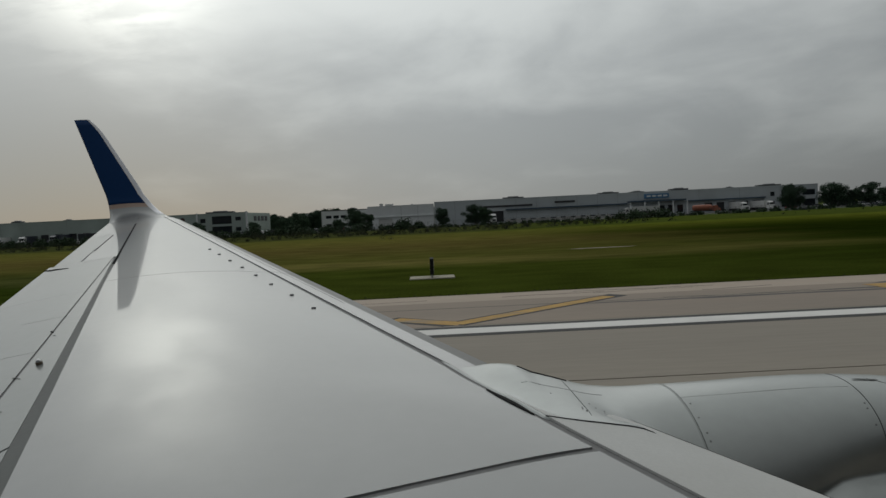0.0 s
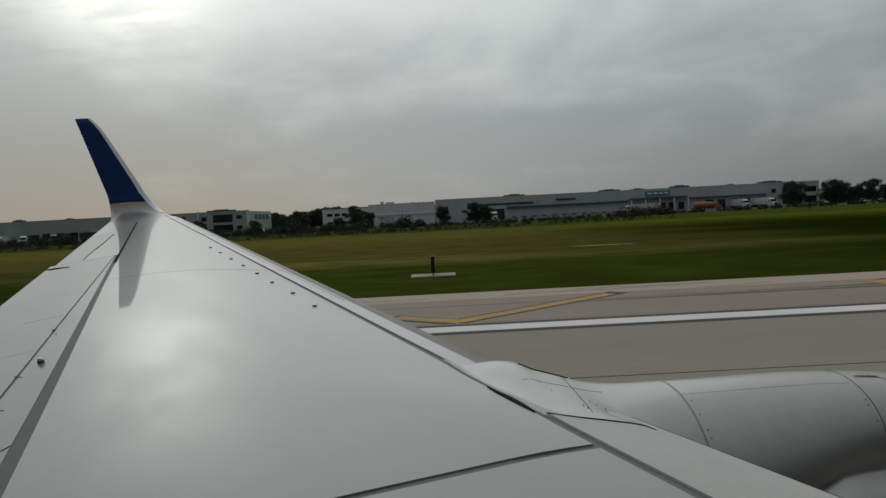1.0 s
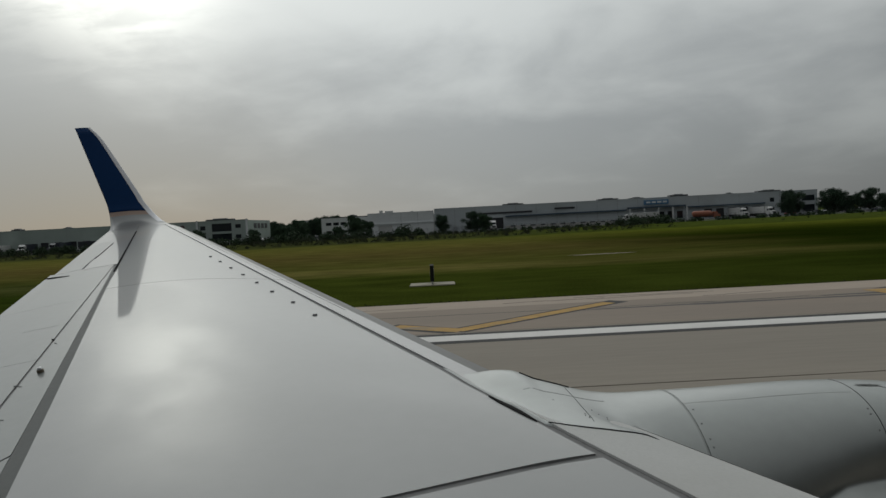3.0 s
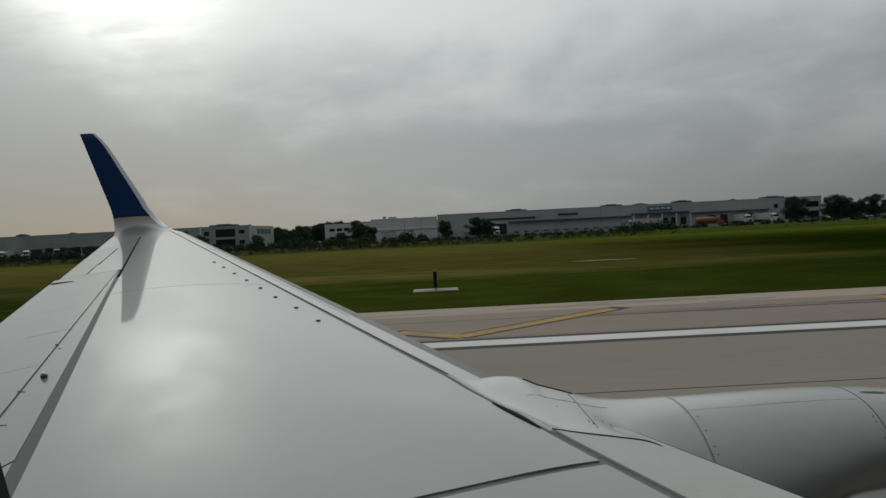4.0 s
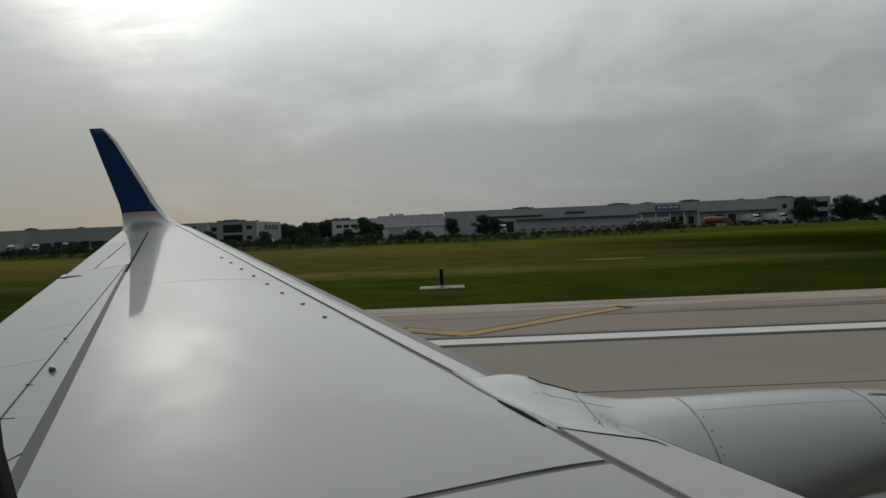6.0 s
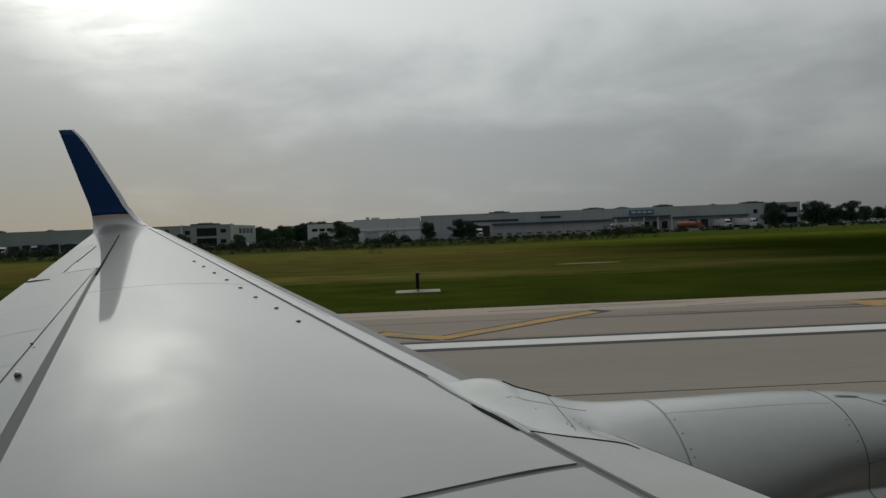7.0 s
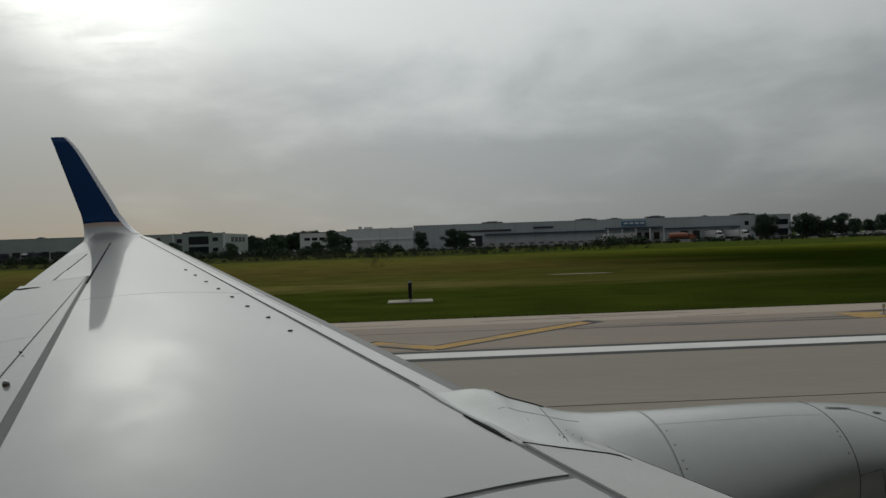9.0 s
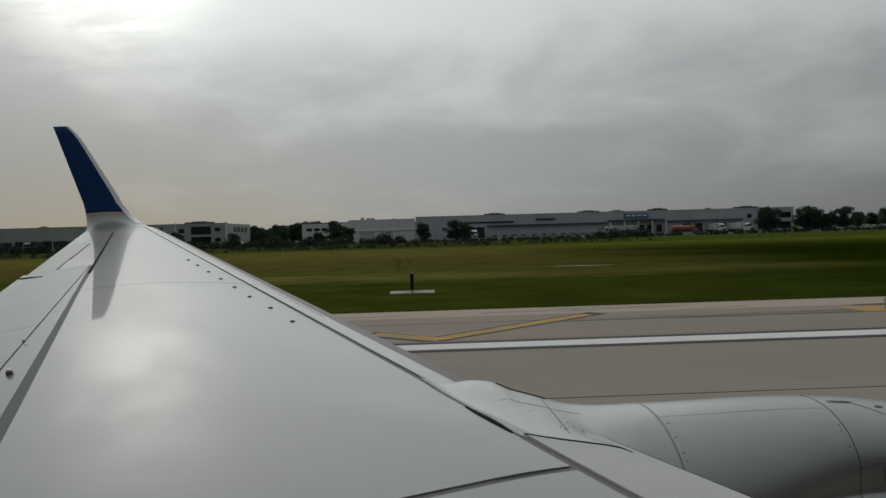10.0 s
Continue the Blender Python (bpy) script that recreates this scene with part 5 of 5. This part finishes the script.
def truck(cab_mat, box_mat, label, long=11.0):
    t = thing("truck", 0, 0, 0, label, "truck", "trucks at the warehouses")
    boxed("cargo_box", (-long, 0, -1.25, 1.25, 1.15, 3.95), box_mat, t, 0.05)
    boxed("chassis", (-long, 4.6, -0.45, 0.45, 0.75, 1.1), DARK_STEEL, t)
    cabin = outline_body("cab", [(1.0, 0.7), (1.0, 3.5), (2.0, 3.75), (2.9, 3.2), (3.3, 2.2), (4.9, 1.9), (5.2, 1.0), (5.2, 0.6)], 1.15, cab_mat, t, 0.06)
    boxed("windscreen", (2.92, 3.30, -0.95, 0.95, 2.25, 3.05), GLASS_DARK, cabin)
    for s in (-1, 1):
        boxed("side_window", (1.9, 2.75, s * 1.13 - 0.03, s * 1.13 + 0.03, 2.1, 2.9), GLASS_DARK, cabin)
    boxed("grille", (5.2, 5.25, -0.7, 0.7, 0.9, 1.7), DARK_STEEL, cabin)
    for x in (4.2, -long + 1.2, -long + 2.5, 0.6):
        for s in (-1, 1):
            wheel(t, x, s * 1.0, 0.5, 0.35)
    return t


def car(mat, label):
    t = thing("car", 0, 0, 0, label, "car", "parked cars")
    b = outline_body("body", [(-2.2, 0.3), (-2.25, 0.75), (-2.1, 0.95), (-1.0, 1.0), (0.9, 0.95), (2.0, 0.8), (2.2, 0.55), (2.15, 0.3)], 0.88, mat, t, 0.04)
    outline_body("cabin", [(-1.75, 0.95), (-1.2, 1.42), (0.15, 1.46), (1.0, 0.95)], 0.76, GLASS_DARK, b, 0.14, "dark car glass")
    outline_body("roof", [(-1.25, 1.40), (-1.15, 1.47), (0.1, 1.50), (0.22, 1.43)], 0.66, mat, b)
    for x in (-1.35, 1.4):
        for s in (-1, 1):
            wheel(t, x, s * 0.78, 0.32, 0.2)
    return t


trucks = [truck(TRUCK_WHITE, TRUCK_WHITE, "white box truck parked at a warehouse dock"),
          truck(TRUCK_WHITE, CAR_DARK, "white truck with a dark box at a dock"),
          truck(CAR_DARK, CAR_DARK, "dark box truck at a dock")]
spots = [(0, ex(109), 290, 0), (0, ex(97), 291, 0), (1, ex(160), 288, -80), (2, ex(148), 290, -90), (0, ex(171), 289, -75), (0, ex(137), 291, -80), (2, ex(126), 288, 5),
         (0, rx(41.5), 292, -90), (0, rx(101), 288, 180), (0, rx(149), 290, -90), (0, rx(160), 290, -80), (0, rx(360), 262, 0), (0, ex(186), 290, 0), (0, rx(300), 268, 180)]
used = set()
for k, x, y, a in spots:
    if k in used:
        copy_thing(trucks[k], pose(x, y, 0.02, 0, 0, a))
    else:
        trucks[k].matrix_world = pose(x, y, 0.02, 0, 0, a)
        used.add(k)
# orange tank truck by the freight doors
tank = thing("tank_truck", rx(132), 287, 0.02, "orange tank truck standing by the freight doors", "truck")
rr = []
for k, (x, r) in enumerate([(-5.2, 0.3), (-5.1, 0.9), (-4.6, 1.2), (-2, 1.25), (1, 1.25), (2.4, 1.15), (2.8, 0.8), (2.9, 0.2)]):
    rr.append([(x, r * math.cos(2 * math.pi * j / 20), 2.2 + r * math.sin(2 * math.pi * j / 20)) for j in range(20)])
loft("tank", rr, ORANGE, tank)
boxed("chassis", (-5, 6, -0.45, 0.45, 0.7, 1.0), DARK_STEEL, tank)
outline_body("cab", [(3.3, 0.6), (3.3, 2.9), (4.6, 3.0), (5.2, 2.0), (6.0, 1.7), (6.1, 0.6)], 1.1, ORANGE, tank, 0.05)
for x in (-4, -2.8, 4.8):
    for s in (-1, 1):
        wheel(tank, x, s * 0.95, 0.5, 0.35)

cars = [car(CAR_WHITE, "white parked car on the asphalt yard"), car(CAR_SILVER, "silver parked car on the asphalt yard"),
        car(CAR_DARK, "dark parked car on the asphalt yard"), car(CAR_RED, "red parked car on the asphalt yard")]
rng = random.Random(11)
places = [(ex(88) + 4.2 * k + rng.uniform(-0.8, 0.8), 293 + rng.uniform(-1, 1), rng.choice((90, -90, 0))) for k in range(8)]
places += [(ex(62) + 5.5 * k, 288 + rng.uniform(-2, 2), rng.choice((0, 180, 90))) for k in range(7)]
places += [(rx(170) + 6 * k, 291 + rng.uniform(-2, 2), rng.choice((0, 180))) for k in range(4)]
for row in range(4):
    places += [(rx(196) + 2.9 * k + rng.uniform(-0.3, 0.3), 272 + 12 * row + rng.uniform(-0.5, 0.5), rng.choice((90, -90))) for k in range(18) if rng.random() < 0.72]
used = set()
for x, y, a in places:
    k = rng.choice((0, 0, 1, 1, 2, 2, 3))
    if k in used:
        copy_thing(cars[k], pose(x, y, 0.02, 0, 0, a))
    else:
        cars[k].matrix_world = pose(x, y, 0.02, 0, 0, a)
        used.add(k)
lot = strip("parking_lot", rx(190), rx(255), 300.0, 318, 0.02, ASPHALT, None, "")
tagged(lot, "asphalt parking lot full of cars", "parking lot", kind="structure")


# ---- trees: tapered trunk, limbs and a crown of leaf clumps ----
def leaf_cloud(rng, clumps, per, leaf):
    """Small leaves scattered in uneven clumps, each (centre, radius): vertices as rows, and faces."""
    gen = np.random.RandomState(rng.randrange(10 ** 6))
    counts = [max(3, int(per * r * r)) for _, r in clumps]
    centre = np.repeat(np.array([c for c, _ in clumps]), counts, axis=0)
    radius = np.repeat(np.array([r for _, r in clumps]), counts)
    n = len(radius)
    d = gen.normal(size=(n, 3)) * (1, 1, 0.8)
    d /= np.linalg.norm(d, axis=1)[:, None]
    p = centre + d * (radius * gen.uniform(0.35, 1.08, n))[:, None]
    u = gen.normal(size=(n, 3))
    u /= np.linalg.norm(u, axis=1)[:, None]
    w = np.cross(u, gen.normal(size=(n, 3)))
    w /= np.linalg.norm(w, axis=1)[:, None]
    s = (leaf * gen.uniform(0.6, 1.3, n))[:, None]
    verts = np.stack([p + u * s, p + w * s * 0.7, p - u * s, p - w * s * 0.7], axis=1).reshape(-1, 3)
    faces = np.arange(4 * n).reshape(-1, 4).tolist()
    return verts, faces


def tree(seed, h, spread, mat, label):
    rng = random.Random(seed)
    t = thing("tree", 0, 0, 0, label, "tree", "trees beyond the field")
    bm = bmesh.new()
    tube(bm, (0, 0, -0.2), (0.1, 0, h * 0.35), h * 0.032, h * 0.022, 8)
    tube(bm, (0.1, 0, h * 0.34), (0.0, 0.1, h * 0.75), h * 0.022, h * 0.008, 7)
    clumps = []
    for k in range(20):
        a, e = rng.uniform(0, 6.28), rng.uniform(0.0, 0.95)
        rad = spread * rng.uniform(0.35, 1.0) * math.sin(math.pi * (0.18 + 0.72 * e)) ** 0.6
        tip = (rad * math.cos(a), rad * math.sin(a), h * (0.16 + 0.74 * e))
        tube(bm, (0.05, 0.0, h * (0.10 + 0.5 * e)), tip, h * 0.011, h * 0.003, 5)
        clumps.append((tip, spread * rng.uniform(0.28, 0.46)))
        for q in range(2):
            clumps.append(((tip[0] + rng.uniform(-1, 1) * spread * 0.4, tip[1] + rng.uniform(-1, 1) * spread * 0.4, tip[2] + rng.uniform(-0.5, 0.6) * spread * 0.4), spread * rng.uniform(0.16, 0.3)))
    for k in range(9):
        e = k / 8
        clumps.append(((rng.uniform(-0.3, 0.3) * spread, rng.uniform(-0.3, 0.3) * spread, h * (0.14 + 0.7 * e)), spread * rng.uniform(0.35, 0.55) * (1.15 - 0.5 * e)))
    part("trunk", bm, BARK, t)
    v, f = leaf_cloud(rng, clumps, 190, 0.16)
    mesh_object("crown", v, f, mat, t, "uneven leafy crown")
    return t


kinds = [tree(1, 9.0, 3.6, LEAF, "broad green tree beyond the airfield"), tree(2, 7.5, 2.8, LEAF_DARK, "dark green tree beyond the airfield"),
         tree(3, 10.5, 4.2, LEAF_DARK, "tall dark tree beyond the airfield"), tree(4, 5.5, 2.4, LEAF, "small green tree beyond the airfield"),
         tree(5, 8.5, 3.0, LEAF, "slender leafy tree beyond the airfield")]
rng = random.Random(21)
spots = [(0, ex(86.8), 283, 0.72), (3, ex(64), 282, 1.0), (4, ex(54), 284, 0.75), (0, ex(42), 262, 0.95), (1, ex(46), 268, 0.85),
         (0, LX - 14.5, 268, 0.95), (4, LX - 9, 272, 0.8), (3, LX - 21, 266, 0.9), (1, rx(19.5), 272, 1.0), (2, rx(33), 274, 0.84), (4, rx(36.5), 270, 0.8),
         (2, 146, 284, 1.0), (2, 163, 285, 1.06), (1, 170, 282, 1.0), (2, 180, 288, 1.0), (4, rx(212), 292, 0.9), (1, rx(222), 296, 0.9), (2, rx(191), 290, 0.8),
         (2, ex(262), 282, 0.75), (0, ex(256), 276, 0.9), (1, ex(268), 284, 0.9), (1, ex(290), 280, 1.0), (4, ex(297), 284, 0.9), (2, ex(218), 280, 0.85), (0, ex(212), 286, 0.9), (3, ex(203), 282, 1.1)]
for k in range(46):
    x = rx(236) + 8.2 * k + rng.uniform(-3, 3)
    spots.append((rng.choice((0, 1, 2, 2, 4)), x, 285 + rng.uniform(-6, 30), rng.uniform(0.75, 1.15)))
for k in range(26):
    spots.append((rng.choice((0, 1, 2, 4)), ex(400) - 8 * k + rng.uniform(-3, 3), 300 + rng.uniform(-10, 40), rng.uniform(0.7, 1.1)))
for k in range(16):
    spots.append((rng.choice((1, 2, 2, 0)), -85 + 3.0 * k + rng.uniform(-1, 1), 352 + rng.uniform(-8, 14), rng.uniform(0.85, 1.1)))
for k in range(10):
    spots.append((rng.choice((0, 2, 2, 1)), -76 + 3.6 * k + rng.uniform(-1.5, 1.5), 402 + rng.uniform(-8, 14), rng.uniform(1.0, 1.2)))
used = set()
for k, x, y, s in spots:
    m = pose(x, y, 0, 0, 0, rng.uniform(0, 360)) @ Matrix.Diagonal((s, s, s * rng.uniform(0.92, 1.06), 1))
    if k in used:
        c = copy_thing(kinds[k], m)
        c.scale = m.to_scale()
    else:
        kinds[k].matrix_basis = m
        used.add(k)


# ---- hedge, rough growth and far woods ----
def growth(name, rng, boxes, per, leaf, mat, label, category):
    clumps = []
    for x0, x1, y0, y1, h0, h1, count in boxes:
        for _ in range(count):
            r = rng.uniform(h0, h1)
            clumps.append(((rng.uniform(x0, x1), rng.uniform(y0, y1), r * 0.55), r))
    v, f = leaf_cloud(rng, clumps, per, leaf)
    v[:, 2] = np.maximum(v[:, 2], 0.0)
    return tagged(mesh_object(name, v, f, mat), label, category, kind="stuff")


rng = random.Random(31)
growth("hedge", rng, [(-240, -5, 236, 246, 0.6, 1.9, 330), (-5, 50, 236, 246, 0.35, 0.85, 90), (50, 260, 236, 246, 0.4, 1.1, 230), (-110, -8, 238, 246, 1.8, 2.8, 12), (60, 75, 222, 236, 1.2, 2.3, 14), (-600, -240, 232, 246, 0.5, 1.3, 160), (240, 700, 232, 246, 0.7, 1.8, 300)],
       70, 0.30, SHRUB, "dark scrubby hedge along the perimeter fence", "hedge")
growth("rough_growth", rng, [(-320, 60, 166, 176, 0.25, 0.7, 520), (-320, 60, 176, 234, 0.35, 0.95, 900), (90, 420, 180, 234, 0.2, 0.5, 150),
                             (-120, 60, 172, 215, 1.0, 1.7, 16)], 105, 0.13, ROUGH, "dark rough weeds and low shrubs beyond the mown grass", "weeds")
growth("far_woods", rng, [(rx(545), rx(900), 420, 520, 4.5, 8.5, 150), (ex(700), ex(430), 520, 600, 4, 7, 70), (-420, 520, 600, 720, 2.5, 4.8, 220)],
       14, 0.6, LEAF_DARK, "dark far woods on the horizon", "woods")

growth("edge_tufts", rng, [(-16, 40, 31.76, 32.0, 0.02, 0.07, 800), (-16, 40, 31.9, 32.6, 0.03, 0.07, 400)], 2000, 0.022, ROUGH, "uneven turf fringe along the paved shoulder", "grass fringe")

# radio mast
mast = thing("radio_mast", ex(470), 480, 0, "thin lattice radio mast beyond the field", "mast")
bm = bmesh.new()
for a in range(3):
    q = Vector((0.5 * math.cos(a * 2.094), 0.5 * math.sin(a * 2.094), 0))
    tube(bm, q, q * 0.4 + Vector((0, 0, 34)), 0.07, 0.05, 5)
for k in range(22):
    z = 1.5 * k + 0.5
    f = 1 - 0.6 * z / 34
    for a in range(3):
        q = Vector((0.5 * f * math.cos(a * 2.094), 0.5 * f * math.sin(a * 2.094), z))
        w = Vector((0.5 * f * math.cos(a * 2.094 + 2.094), 0.5 * f * math.sin(a * 2.094 + 2.094), z + 1.4))
        tube(bm, q, w, 0.035, 0.035, 4)
part("lattice", bm, GALVANISED, mast)
